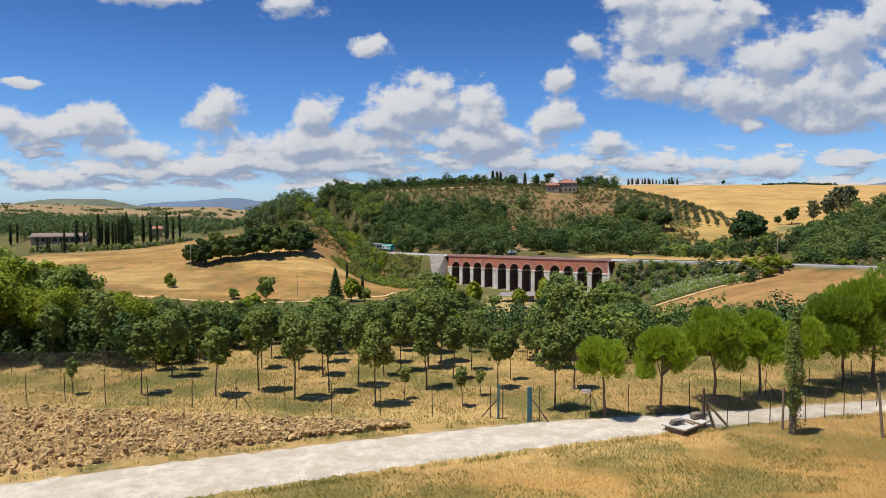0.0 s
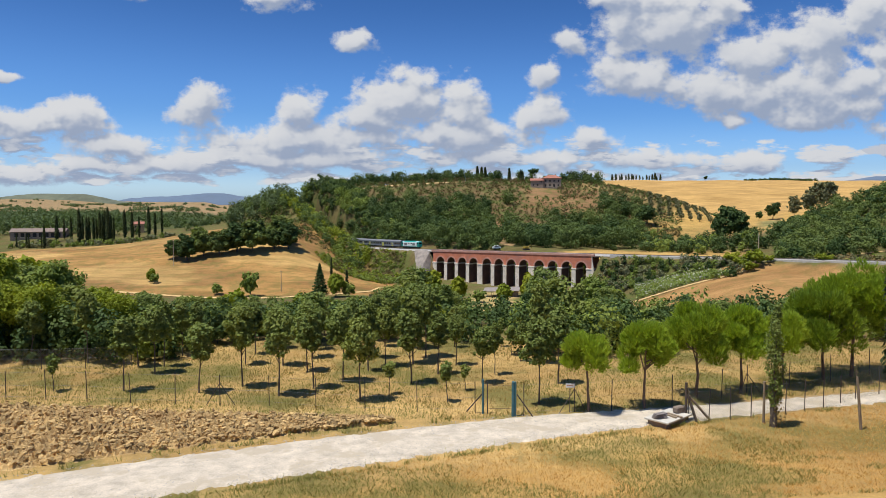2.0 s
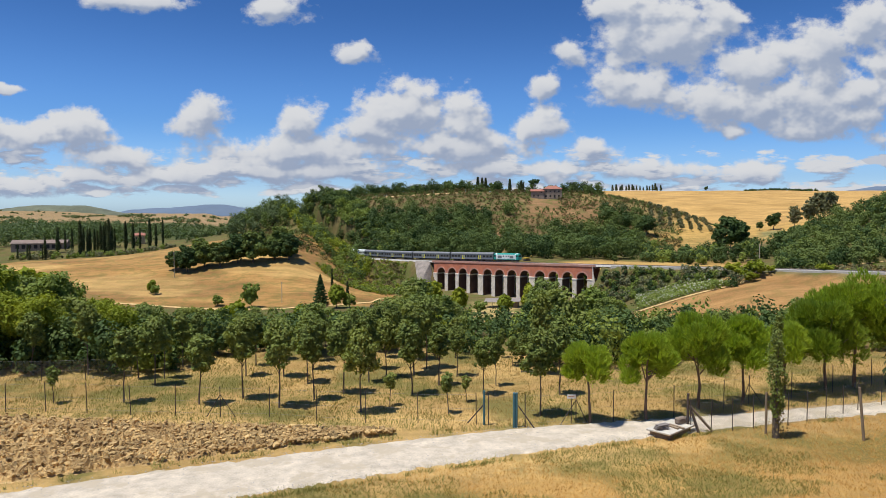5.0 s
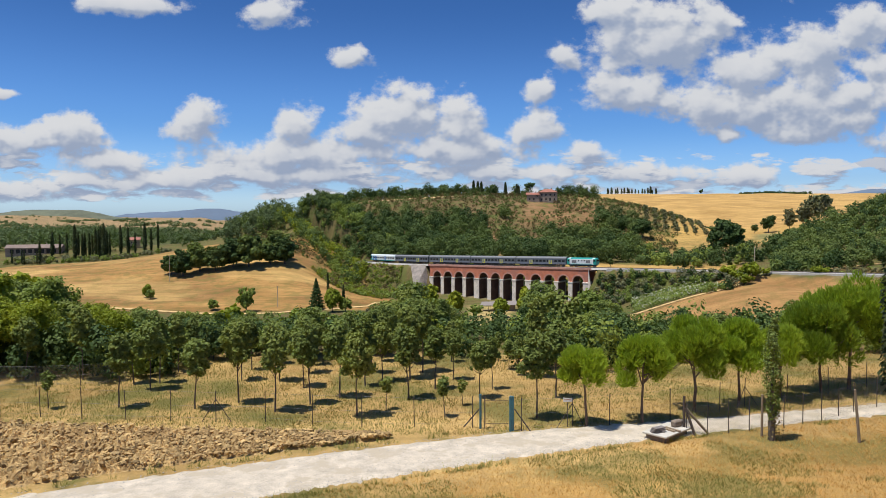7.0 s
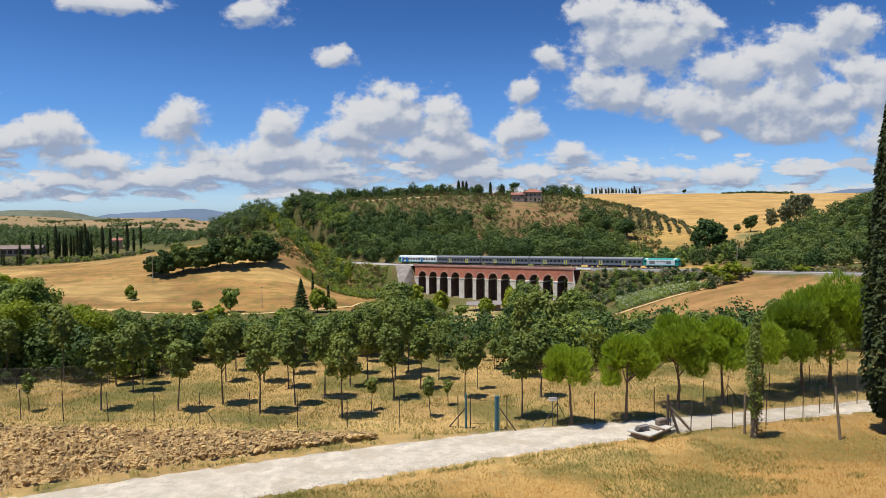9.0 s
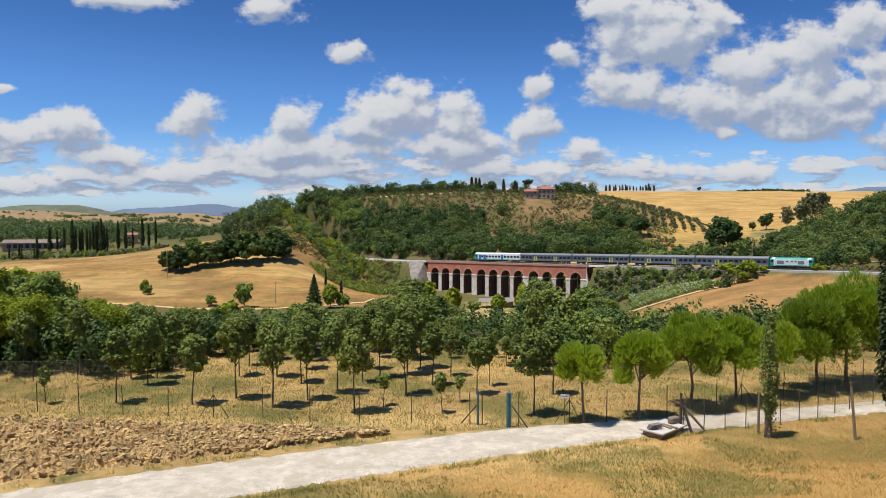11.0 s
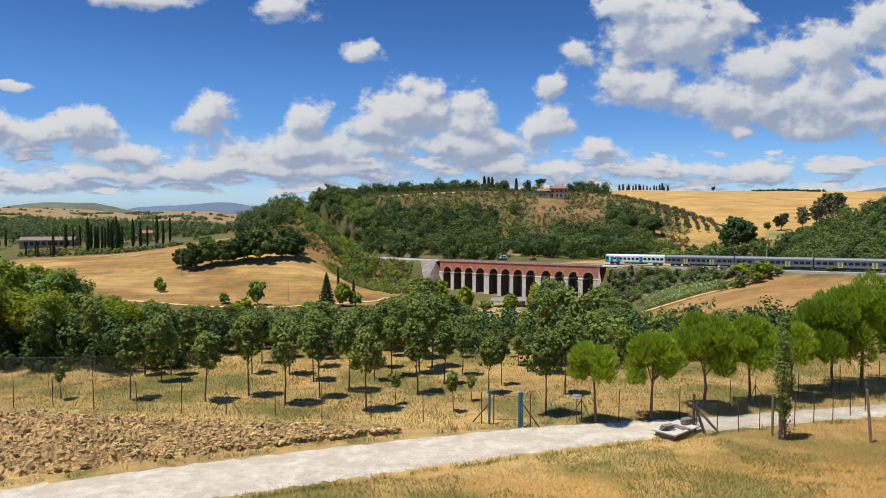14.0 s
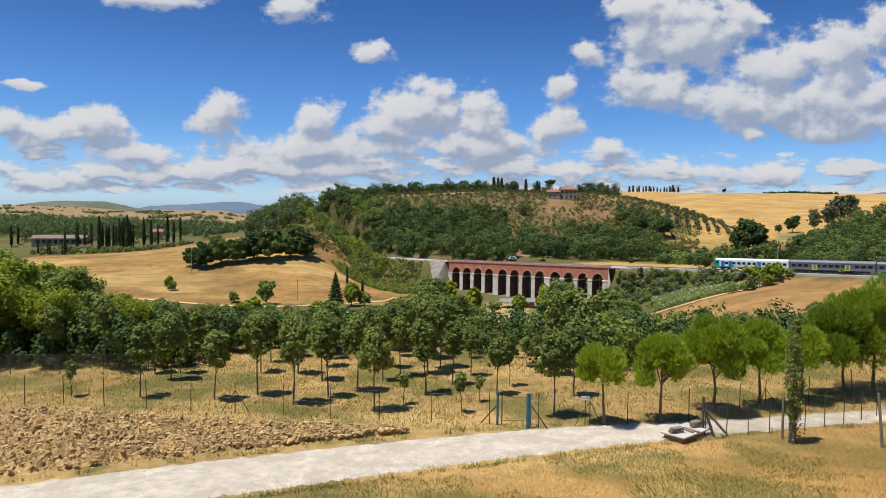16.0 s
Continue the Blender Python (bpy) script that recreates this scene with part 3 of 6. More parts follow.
def pebbles():
    rng = np.random.default_rng(6)
    n = 5200
    x = rng.uniform(-17, 24, n)
    lo, hi = np.array([float(road_side(v, False)) for v in x]), np.array([float(road_side(v, True)) for v in x])
    k = np.where(rng.random(n) < 0.45, rng.choice([0.03, 0.5, 0.97], n) + rng.normal(0, 0.05, n), rng.random(n))
    y = lo + (hi - lo) * np.clip(k, 0.0, 1.0)
    r = 0.010 + 0.022 * rng.random(n) ** 2
    ball = np.array([(1, 0, 0), (-1, 0, 0), (0, 1, 0), (0, -1, 0), (0, 0, 0.8), (0, 0, -0.8)], float)
    tri = np.array([(0, 2, 4), (2, 1, 4), (1, 3, 4), (3, 0, 4)])
    pts = ball[None] * r[:, None, None] * rng.uniform(0.7, 1.4, (n, 6, 1)) + np.stack([x, y, height(x, y) + 0.055], 1)[:, None]
    idx = tri[None] + (np.arange(n) * 6)[:, None, None]
    tagged(sheet("road_stones", pts.reshape(-1, 3), idx.reshape(-1, 3).tolist(), BALLAST), "loose grey stones strewn on the gravel track", "stones", kind="stuff")


pebbles()


def dirt_track(ways, wide, label):
    """A trodden track across the valley floor."""
    verts, faces = [], []
    path = []
    for (xa, ya), (xb, yb) in zip(ways, ways[1:]):
        path += [(xa + (xb - xa) * k / 8, ya + (yb - ya) * k / 8) for k in range(8)]
    for (xa, ya), (xb, yb) in zip(path, path[1:]):
        length = math.hypot(xb - xa, yb - ya)
        ox, oy = -(yb - ya) / length * wide / 2, (xb - xa) / length * wide / 2
        for k in (-1.0, 0.0, 1.0):
            x, y = xa + k * ox, ya + k * oy
            verts.append((x, y, z_at(x, y) + 0.22))
    for i in range(len(verts) // 3 - 1):
        q = i * 3
        faces += [(q, q + 3, q + 4, q + 1), (q + 1, q + 4, q + 5, q + 2)]
    tagged(sheet("dirt_track", verts, faces, SOIL, smooth=True), label, "track", kind="structure")


dirt_track(((-130, 296), (-90, 289), (-62, 287), (-38, 292), (-24, 306), (-20, 322)), 2.6, "pale dirt track along the foot of the brown field")
dirt_track(((112, 243), (103, 237), (96, 238.5), (89, 240), (77, 241.5), (62, 242)), 1.8, "pale dirt track between the vines and the fallow slope")
dirt_track(((-60, 505), (-54, 508), (-33, 515), (-12, 521), (12, 523), (30, 524)), 6.5, "pale terrace path below the trees of the hill's ridge")
dirt_track(((150, 268), (176, 262), (205, 262), (230, 268)), 2.4, "pale path climbing the bank above the railway")


# ---- railway ----
def strip(name, s0, s1, step, profile, mat, label, category, shift=0.0, kind="structure"):
    """A body of the given cross-section (across, up) laid along the track."""
    stations = np.arange(s0, s1 + 0.01, step)
    verts, faces, k = [], [], len(profile)
    for s in stations:
        x, y, z, h = rail_place(s)
        for a, up in profile:
            a += shift
            verts.append((x + a * math.sin(h), y - a * math.cos(h), z + up))
    for i in range(len(stations) - 1):
        for j in range(k - 1):
            q = i * k + j
            faces.append((q, q + 1, q + k + 1, q + k))
    return tagged(sheet(name, verts, faces, mat), label, category, kind=kind)


strip("ballast_bed", -250, 420, 3.0, ((-2.9, -0.95), (-2.0, -0.22), (2.0, -0.22), (2.9, -0.95)), BALLAST, "pale grey ballast bed of the single-track railway", "ballast")
for side in (-0.7175, 0.7175):
    strip("rail", -250, 420, 3.0, ((-0.05, -0.2), (-0.035, 0.0), (0.035, 0.0), (0.05, -0.2)), STEEL, "rusty steel rail on the ballast", "rail", side)
strip("retaining_kerb", 84, 330, 3.0, ((3.35, -1.8), (3.35, -0.25), (3.05, -0.25), (3.05, -1.8)), CONCRETE, "low pale concrete kerb along the railway bank", "kerb")

ARCH_R, PIER, PIER_WIDE, BODY = 2.55, 2.0, 3.1, 4.6


def viaduct():
    """Twelve brick arches on stone piers, in three groups of four."""
    s_start = -13.5
    x, y, z, h = rail_place(s_start)
    ob = thing("viaduct", x, y, 0, math.degrees(h), "twelve-arched red brick railway viaduct on pale stone piers", "viaduct", kind="structure")
    lift = lambda s: z + 0.0255 * s                       # level of the rails along the viaduct
    at, centres, piers = 2.6, [], [(0.0, 2.6)]
    for i in range(12):
        centres.append(at + ARCH_R)
        w = PIER_WIDE if i in (3, 7) else (2.6 if i == 11 else PIER)
        piers.append((at + 2 * ARCH_R, w))
        at += 2 * ARCH_R + w
    length = at
    spring = -6.0
    # brick walls with their arched openings, front and back, and the vaults between them
    for name, face, mat in (("front_wall", -BODY / 2, BRICK), ("back_wall", BODY / 2, BRICK)):
        verts, faces = [], []

        def quad(p):
            k = len(verts)
            verts.extend(p)
            faces.append((k, k + 1, k + 2, k + 3))

        out = face + (-0.35 if face < 0 else 0.35)
        for off in (face, out):
            for c in centres:
                for a in range(16):
                    t0, t1 = math.pi * (1 - a / 16), math.pi * (1 - (a + 1) / 16)
                    x0, x1 = c + ARCH_R * math.cos(t0), c + ARCH_R * math.cos(t1)
                    b0, b1 = lift(x0) + spring + ARCH_R * math.sin(t0), lift(x1) + spring + ARCH_R * math.sin(t1)
                    quad([(x0, off, b0), (x1, off, b1), (x1, off, lift(x1) - 0.9), (x0, off, lift(x0) - 0.9)])
                    if off == face:
                        quad([(x0, face, b0), (x0, out, b0), (x1, out, b1), (x1, face, b1)])
            for p, w in piers:
                quad([(p, off, lift(p) + spring), (p + w, off, lift(p + w) + spring), (p + w, off, lift(p + w) - 0.9), (p, off, lift(p) - 0.9)])
        sheet(name, verts, faces, mat, ob, "red brick spandrel wall")
    # vaults in the dark brick, their shade painted in
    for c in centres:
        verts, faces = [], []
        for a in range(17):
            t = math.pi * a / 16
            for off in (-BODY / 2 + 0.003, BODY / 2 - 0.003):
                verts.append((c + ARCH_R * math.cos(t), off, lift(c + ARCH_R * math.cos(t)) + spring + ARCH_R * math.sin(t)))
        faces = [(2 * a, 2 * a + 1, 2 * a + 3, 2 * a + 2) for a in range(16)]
        sheet("vault", verts, faces, BRICK_SHADED, ob, "brick vault with its shade put into the dark colour")
        verts, faces = [], []                                 # the ring of the arch, standing proud
        for a in range(17):
            t = math.pi * a / 16
            for r in (ARCH_R + 0.01, ARCH_R + 0.55):
                for off in (-BODY / 2 - 0.35, -BODY / 2 - 0.47):
                    verts.append((c + r * math.cos(t), off, lift(c) + spring + r * math.sin(t)))
        for a in range(16):
            k = 4 * a
            faces += [(k + 1, k + 5, k + 7, k + 3), (k, k + 1, k + 5, k + 4), (k + 2, k + 3, k + 7, k + 6)]
        sheet("arch_ring", verts, faces, CAP, ob, "pale brick arch ring")
    for i, (p, w) in enumerate(piers):
        bm = bmesh.new()
        foot = -34.5
        top = lift(p + w / 2) + spring
        block(bm, p + w / 2, 0, (foot + top) / 2, w, BODY + 1.0, top - foot - 0.02, 0.06)
        # pier sides under the arches get the same painted shade
        pier = part("pier", bm, BRICK_SHADED, ob, "tall brick pier, its sides coloured dark as in shade")
        for face in (-1, 1):
            bm = bmesh.new()
            block(bm, p + w / 2, face * (BODY / 2 + 0.56), (foot + top) / 2, w + 0.06, 0.34, top - foot - 0.02, 0.05)
            part("facing", bm, STONE, pier, "pale stone facing")
        bm = bmesh.new()
        block(bm, p + w / 2, 0, top - 0.3, w + 0.5, BODY + 1.7, 0.6, 0.08)
        part("impost", bm, STONE, pier)
    bm = bmesh.new()
    m = Matrix.Rotation(-math.atan(0.0255), 4, "Y")
    for off in (-BODY / 2 - 0.30, BODY / 2 + 0.30):
        block(bm, length / 2, off, z + 0.0255 * length / 2 - 0.48, length + 2.0, 0.55, 0.9, 0.03, Matrix.Translation((length / 2, 0, z + 0.0255 * length / 2)) @ m @ Matrix.Translation((-length / 2, 0, -z - 0.0255 * length / 2)))
    part("parapet", bm, CAP, ob, "red brick parapet with stone coping")
    bm = bmesh.new()
    block(bm, length / 2, 0, z + 0.0255 * length / 2 - 1.3, length + 2.0, BODY - 0.02, 0.5, 0, Matrix.Translation((length / 2, 0, z + 0.0255 * length / 2)) @ m @ Matrix.Translation((-length / 2, 0, -z - 0.0255 * length / 2)))
    part("deck", bm, BRICK_SHADED, ob)
    # battered buttress at the east end
    verts, faces = [], []
    for a in range(7):
        k = a / 6
        for off in (-BODY / 2 - 0.45, -BODY / 2 - 0.95):
            e = length + 0.02 + 2.6 * k
            top = lift(e) - 0.5 - 11.0 * k ** 0.8
            verts += [(e, off - 0.9 * k, top), (e, off - 0.9 * k, -34.0)]
    for a in range(6):
        k = 4 * a
        faces += [(k, k + 1, k + 5, k + 4), (k + 2, k + 3, k + 7, k + 6), (k, k + 2, k + 6, k + 4)]
    sheet("wing_wall", verts, faces, STONE, ob, "sloping pale stone wing wall")
    # rubble facing of the west bank, laid on its slope
    verts, faces = [], []
    for a in range(13):
        s = s_start + 3.2 - 15.0 * a / 12
        x, y, _, h = rail_place(s)
        for b in range(9):
            off = 3.3 + 12.0 * (1 - 0.92 * a / 12) * b / 8
            px, py = x + off * math.sin(h), y - off * math.cos(h)
            verts.append((px, py, z_at(px, py) + 0.4))
    faces = [(i * 9 + j, i * 9 + j + 1, i * 9 + j + 10, i * 9 + j + 9) for i in range(12) for j in range(8)]
    tagged(sheet("stone_pitching", verts, faces, STONE_GREY), "sloping grey rubble facing at the viaduct's abutment", "wall", kind="structure")


viaduct()


# ---- the train ----
def body_section(width, low, eaves, top):
    """Half-round coach section, from low left over the roof to low right."""
    half = width / 2
    points = [(-half, low), (-half, eaves)]
    points += [(-half * math.cos(a), eaves + (top - eaves) * math.sin(a)) for a in np.linspace(0.25, math.pi - 0.25, 9)]
    return points + [(half, eaves), (half, low)]


def hull(name, x0, x1, section, mat, parent, label="", nose=0.0):
    verts, faces, k = [], [], len(section)
    stations = [(x0, 1 - nose * 0.25), (x0 + 0.35, 1.0), (x1 - 0.35, 1.0), (x1, 1 - nose * 0.25)]
    for x, f in stations:
        verts += [(x, a * f, section[0][1] + (b - section[0][1]) * f) for a, b in section]
    for i in range(3):
        faces += [(i * k + j, i * k + j + 1, (i + 1) * k + j + 1, (i + 1) * k + j) for j in range(k - 1)]
        faces.append((i * k + k - 1, i * k, (i + 1) * k, (i + 1) * k + k - 1))
    faces += [tuple(range(k)), tuple(range(3 * k, 4 * k))[::-1]]
    return sheet(name, verts, faces, mat, parent, label)


def bogie(x, parent):
    bm = bmesh.new()
    for side in (-0.95, 0.95):
        block(bm, x, side, 0.62, 3.4, 0.16, 0.34, 0.04)
    block(bm, x, 0, 0.62, 0.5, 2.0, 0.3)
    frame_ob = part("bogie", bm, UNDER, parent, "dark bogie")
    for dx in (-1.25, 1.25):
        bm = bmesh.new()
        for side in (-0.74, 0.74):
            rod(bm, (x + dx, side - 0.07, 0.46), (x + dx, side + 0.07, 0.46), 0.46, sides=16)
        rod(bm, (x + dx, -0.74, 0.46), (x + dx, 0.74, 0.46), 0.09)
        part("wheelset", bm, STEEL, frame_ob)


def panel(name, mat, parent, x, z, w, h, y=1.435, label=""):
    made = None
    for side in (1, -1):
        bm = bmesh.new()
        block(bm, x, side * y, z, w, 0.06, h)
        made = part(name, bm, mat, parent, label)
    return made


def coach(group):
    """A grey passenger coach with two pairs of yellow doors."""
    ob = thing("passenger_coach", 0, 0, 0, 0, "dark grey passenger coach with pale waist band and yellow doors", "railway coach", group)
    hull("body", -13.05, 13.05, body_section(2.82, 0.95, 3.35, 4.25), COACH_GREY, ob)
    hull("roof", -12.95, 12.95, [(a * 0.985, b + 0.03) for a, b in body_section(2.82, 3.42, 3.45, 4.25)], ROOF_GREY, ob, "ribbed grey roof")
    panel("waist_band", COACH_LOW, ob, 0, 1.42, 25.9, 0.72, 1.41)
    panel("stripe", COACH_LOW, ob, 0, 3.28, 25.9, 0.08, 1.41, "thin pale stripe under the roof")
    for x in np.linspace(-11.6, 11.6, 13):
        if min(abs(x - 5.0), abs(x + 5.0)) > 1.0:
            panel("window", GLASS, ob, x, 2.45, 1.25, 0.82, 1.415, "dark tinted window")
    for x in (-5.0, 5.0):
        panel("door", COACH_LOW, ob, x, 2.0, 1.9, 2.1, 1.42)
        for dx in (-0.55, 0.55):
            panel("door_leaf", YELLOW, ob, x + dx, 1.95, 0.36, 1.75, 1.44, "yellow door leaf")
        panel("door_step", YELLOW, ob, x, 1.2, 1.5, 0.22, 1.445)
    bm = bmesh.new()
    for x, w in ((-4.5, 3.4), (0.3, 4.8), (4.9, 3.2)):
        block(bm, x, 0, 0.62, w, 2.3, 0.72, 0.05)
    part("underframe_boxes", bm, UNDER, ob)
    bogie(-9.5, ob), bogie(9.5, ob)
    return ob


def driving_coach(group):
    """The last coach: white with blue doors and a green driving end."""
    ob = thing("driving_coach", 0, 0, 0, 0, "white driving coach with blue doors and green cab end", "railway coach", group)
    hull("body", -12.9, 12.9, body_section(2.82, 0.95, 3.35, 4.2), COACH_WHITE, ob, nose=0.5)
    hull("roof", -12.7, 12.8, [(a * 0.985, b + 0.03) for a, b in body_section(2.82, 3.46, 3.5, 4.2)], COACH_WHITE, ob, "white roof")
    hull("cab_end", -13.1, -10.9, [(a * 1.012, b * 1.004) for a, b in body_section(2.82, 1.1, 3.35, 4.15)], COACH_GREEN, ob, "green cab end", 0.5)
    panel("skirt", COACH_GREEN, ob, 0, 1.12, 25.4, 0.3, 1.42, "green lower band")
    panel("cab_window", GLASS, ob, -12.0, 2.65, 0.9, 0.7, 1.43)
    for x in (-8.6, -5.9, -4.1, -2.3, -0.5, 1.3, 4.6, 6.4, 8.2, 10.0, 11.6):
        panel("window", GLASS, ob, x, 2.5, 1.15, 0.85, 1.415, "dark tinted window")
    for x in (-9.9, -7.2, 2.95):
        panel("door", COACH_BLUE, ob, x, 2.1, 1.3, 2.3, 1.425, "blue door")
    panel("flash", COACH_BLUE, ob, -6.8, 1.5, 1.6, 0.6, 1.42, "blue slanting flash")
    bm = bmesh.new()
    block(bm, 0, 0, 0.72, 9.0, 2.3, 0.5, 0.05)
    part("underframe_boxes", bm, UNDER, ob)
    bogie(-9.3, ob), bogie(9.3, ob)
    return ob


def locomotive():
    ob = thing("diesel_locomotive", 0, 0, 0, 0, "white diesel locomotive with green cabs and grey grilles", "locomotive")
    hull("body", -6.6, 6.6, body_section(2.8, 1.1, 3.2, 3.95), COACH_WHITE, ob, nose=0.6)
    for x0, x1 in ((-6.95, -5.3), (5.3, 6.95)):
        cab = hull("cab", x0, x1, [(a * 1.01, b * 1.005) for a, b in body_section(2.8, 1.1, 3.2, 3.9)], COACH_GREEN, ob, "green cab", 0.4)
        panel("cab_window", GLASS, cab, (x0 + x1) / 2, 2.75, 0.9, 0.65, 1.43)
        bm = bmesh.new()
        end = x1 - 0.02 if x1 > 0 else x0 + 0.02
        block(bm, end, 0, 2.75, 0.1, 1.9, 0.6, 0.01)
        part("windscreen", bm, GLASS, cab)
    hull("roof", -5.2, 5.2, [(a * 0.97, b + 0.04) for a, b in body_section(2.8, 3.3, 3.35, 3.95)], COACH_GREEN, ob, "green roof")
    for x, w in ((-3.4, 2.2), (3.2, 2.0)):
        panel("grille", ROOF_GREY, ob, x, 2.35, w, 1.15, 1.415, "grey louvred grille")
    for x in (-1.2, 0.3, 1.5):
        panel("window", GLASS, ob, x, 2.7, 0.55, 0.45, 1.415)
    panel("green_flash", COACH_GREEN, ob, 0, 1.3, 10.4, 0.24, 1.42)
    bm = bmesh.new()
    block(bm, 0, 0, 0.85, 12.6, 2.6, 0.4, 0.05)
    block(bm, 0, 0, 0.5, 3.0, 2.2, 0.5, 0.05)
    part("underframe", bm, UNDER, ob)
    bogie(-4.2, ob), bogie(4.2, ob)
    return ob


SPEED = 20.7
COACHES = "coaches of the passing train"
first = coach(COACHES)
TRAIN = [(locomotive(), 112.65)]
TRAIN += [(driving_coach(COACHES), -13.0)]
TRAIN += [(first if i == 0 else copy_thing(first, Matrix()), 13.2 + 26.4 * i) for i in range(4)]


def motions():
    """The train runs along the track from left to right at an even speed."""
    for ob, behind in TRAIN:
        rows = []
        for i in range(33):
            t = i * 0.5
            s = (t - 9.0) * SPEED + behind
            x, y, z, _ = rail_place(s)
            xa, ya, za, _ = rail_place(s - 7)
            xb, yb, zb, _ = rail_place(s + 7)
            turn = math.degrees(math.atan2(yb - ya, xb - xa))
            rows.append((t, pose(x, y, z, 0, -math.degrees(math.atan(0.0255)), turn)))
        walk(ob, rows)


# ---- plants ----
def leaf_quads(rng, centres, outward, size, lean=0.55, long=1.5):
    """A small bent card of leaf at each centre, facing partly outward."""
    n = len(centres)
    normal = outward * lean + rng.normal(0, 0.45, (n, 3)) + np.array([-0.06, -0.06, 0.40])
    normal /= np.linalg.norm(normal, axis=1, keepdims=True) + 1e-9
    side = np.cross(normal, rng.normal(0, 1, (n, 3)))
    side /= np.linalg.norm(side, axis=1, keepdims=True) + 1e-9
    up = np.cross(normal, side)
    w = (size * rng.uniform(0.6, 1.35, n))[:, None]
    a, b = side * w * 0.5, up * w * 0.5 * long
    return np.stack([centres - a * 0.5 - b, centres + a - b * 0.2, centres + a * 0.3 + b, centres - a + b * 0.15], 1)


def lobed(rng, lobes, count, size, lean=0.8, hollow=0.30):
    """Leaves over the shells of several lobes. lobes: rows of x, y, z, rx, ry, rz."""
    lobes = np.asarray(lobes, float)
    weight = (lobes[:, 3] * lobes[:, 5])
    pick = rng.choice(len(lobes), count, p=weight / weight.sum())
    way = rng.normal(0, 1, (count, 3))
    way /= np.linalg.norm(way, axis=1, keepdims=True)
    far = rng.uniform(0, 1, count) ** hollow * (1 + 0.06 * rng.normal(0, 1, count))
    at = lobes[pick, :3] + way * lobes[pick, 3:] * far[:, None]
    return leaf_quads(rng, at, way, size, lean)


def crown_lobes(rng, tall, base, wide, k=9, pointed=0.0, lump=0.72):
    """Lobes that make up an uneven crown between base and tall, of half-width wide."""
    rows = []
    mid, half = (tall + base) / 2, (tall - base) / 2
    k = int(k * 1.9 / lump)
    for i in range(k):
        h = -0.75 + 1.55 * (i + rng.uniform(0, 0.8)) / k
        girth = math.sqrt(max(0.08, 1 - min(0.99, abs(h)) ** 2)) * (1 - pointed * max(0, h))
        a = rng.uniform(0, 2 * math.pi)
        r = wide * girth * rng.uniform(0.35, 0.82)
        s = rng.uniform(0.20, 0.40) * wide * lump
        rows.append((r * math.cos(a), r * math.sin(a), mid + h * half * 0.8, s, s, s * rng.uniform(0.65, 0.95)))
    rows.append((0, 0, mid, wide * 0.6, wide * 0.6, half * 0.75))
    return rows


def trunk_mesh(rng, name, tall, girth, lobes, parent, mat, lean=0.0, limbs=6):
    bm = bmesh.new()
    p, r = Vector((0, 0, -0.25)), girth
    steps = 5
    top = tall
    for i in range(steps):
        q = Vector((lean * (i + 1) / steps + rng.normal(0, girth * 0.35), rng.normal(0, girth * 0.35), top * (i + 1) / steps))
        rod(bm, p, q, r, r * 0.84, 7)
        p, r = q, r * 0.84
    for lobe in list(lobes)[:limbs]:
        start = Vector((lean * 0.7, 0, top * rng.uniform(0.55, 0.98)))
        end = Vector(lobe[:3])
        mid = start.lerp(end, 0.5) + Vector((0, 0, -0.08 * (end - start).length))
        rod(bm, start, mid, girth * 0.42, girth * 0.3, 5)
        rod(bm, mid, end, girth * 0.3, girth * 0.1, 5)
    return part(name, bm, mat, parent)


def broadleaf(name, seed, tall, base, wide, leaves, size, mat, label, group, girth=None, k=9, pointed=0.0, lean=0.0, category="tree"):
    rng = np.random.default_rng(seed)
    ob = thing(name, 0, 0, 0, 0, label, category, group)
    lobes = crown_lobes(rng, tall, base, wide, k, pointed)
    lobes = [(a + lean, *rest) for a, *rest in lobes]
    trunk_mesh(rng, "trunk", base + (tall - base) * 0.35, girth or tall * 0.02, lobes, ob, BARK, lean)
    quads("crown", lobed(rng, lobes, leaves, size), mat, ob)
    return ob


def planted(ob, x, y, turn=0.0, size=1.0, tall=1.0, drop=0.0):
    return pose(x, y, z_at(x, y) - drop, 0, 0, turn) @ Matrix.Diagonal((size, size, size * tall, 1))


def set_out(kinds, rows):
    """kinds: finished trees, each used once where it stands first and copied after that. rows: kind, x, y, turn, size, tall."""
    used = set()
    for kind, x, y, turn, size, tall in rows:
        ob = kinds[kind]
        m = planted(ob, x, y, turn, size, tall)
        if kind in used:
            copy_thing(ob, m)
        else:
            ob.matrix_basis = m
            used.add(kind)
    for i, ob in enumerate(kinds):
        if i not in used:
            for o in list(ob.children_recursive) + [ob]:
                bpy.data.objects.remove(o)


def crest(u):
    """How far below eye level, per metre of distance, the tops of the valley's trees reach along the bearing u."""
    knots = ((-0.70, 0.085), (-0.58, 0.09), (-0.50, 0.120), (-0.44, 0.133), (-0.10, 0.135), (-0.05, 0.115), (0.00, 0.098), (0.034, 0.105), (0.042, 0.170),
             (0.138, 0.170), (0.146, 0.096), (0.168, 0.096), (0.178, 0.124), (0.22, 0.118), (0.25, 0.118), (0.28, 0.134), (0.33, 0.150), (0.48, 0.153), (0.52, 0.13), (0.70, 0.11))
    return float(np.interp(u, [a for a, _ in knots], [b for _, b in knots]))


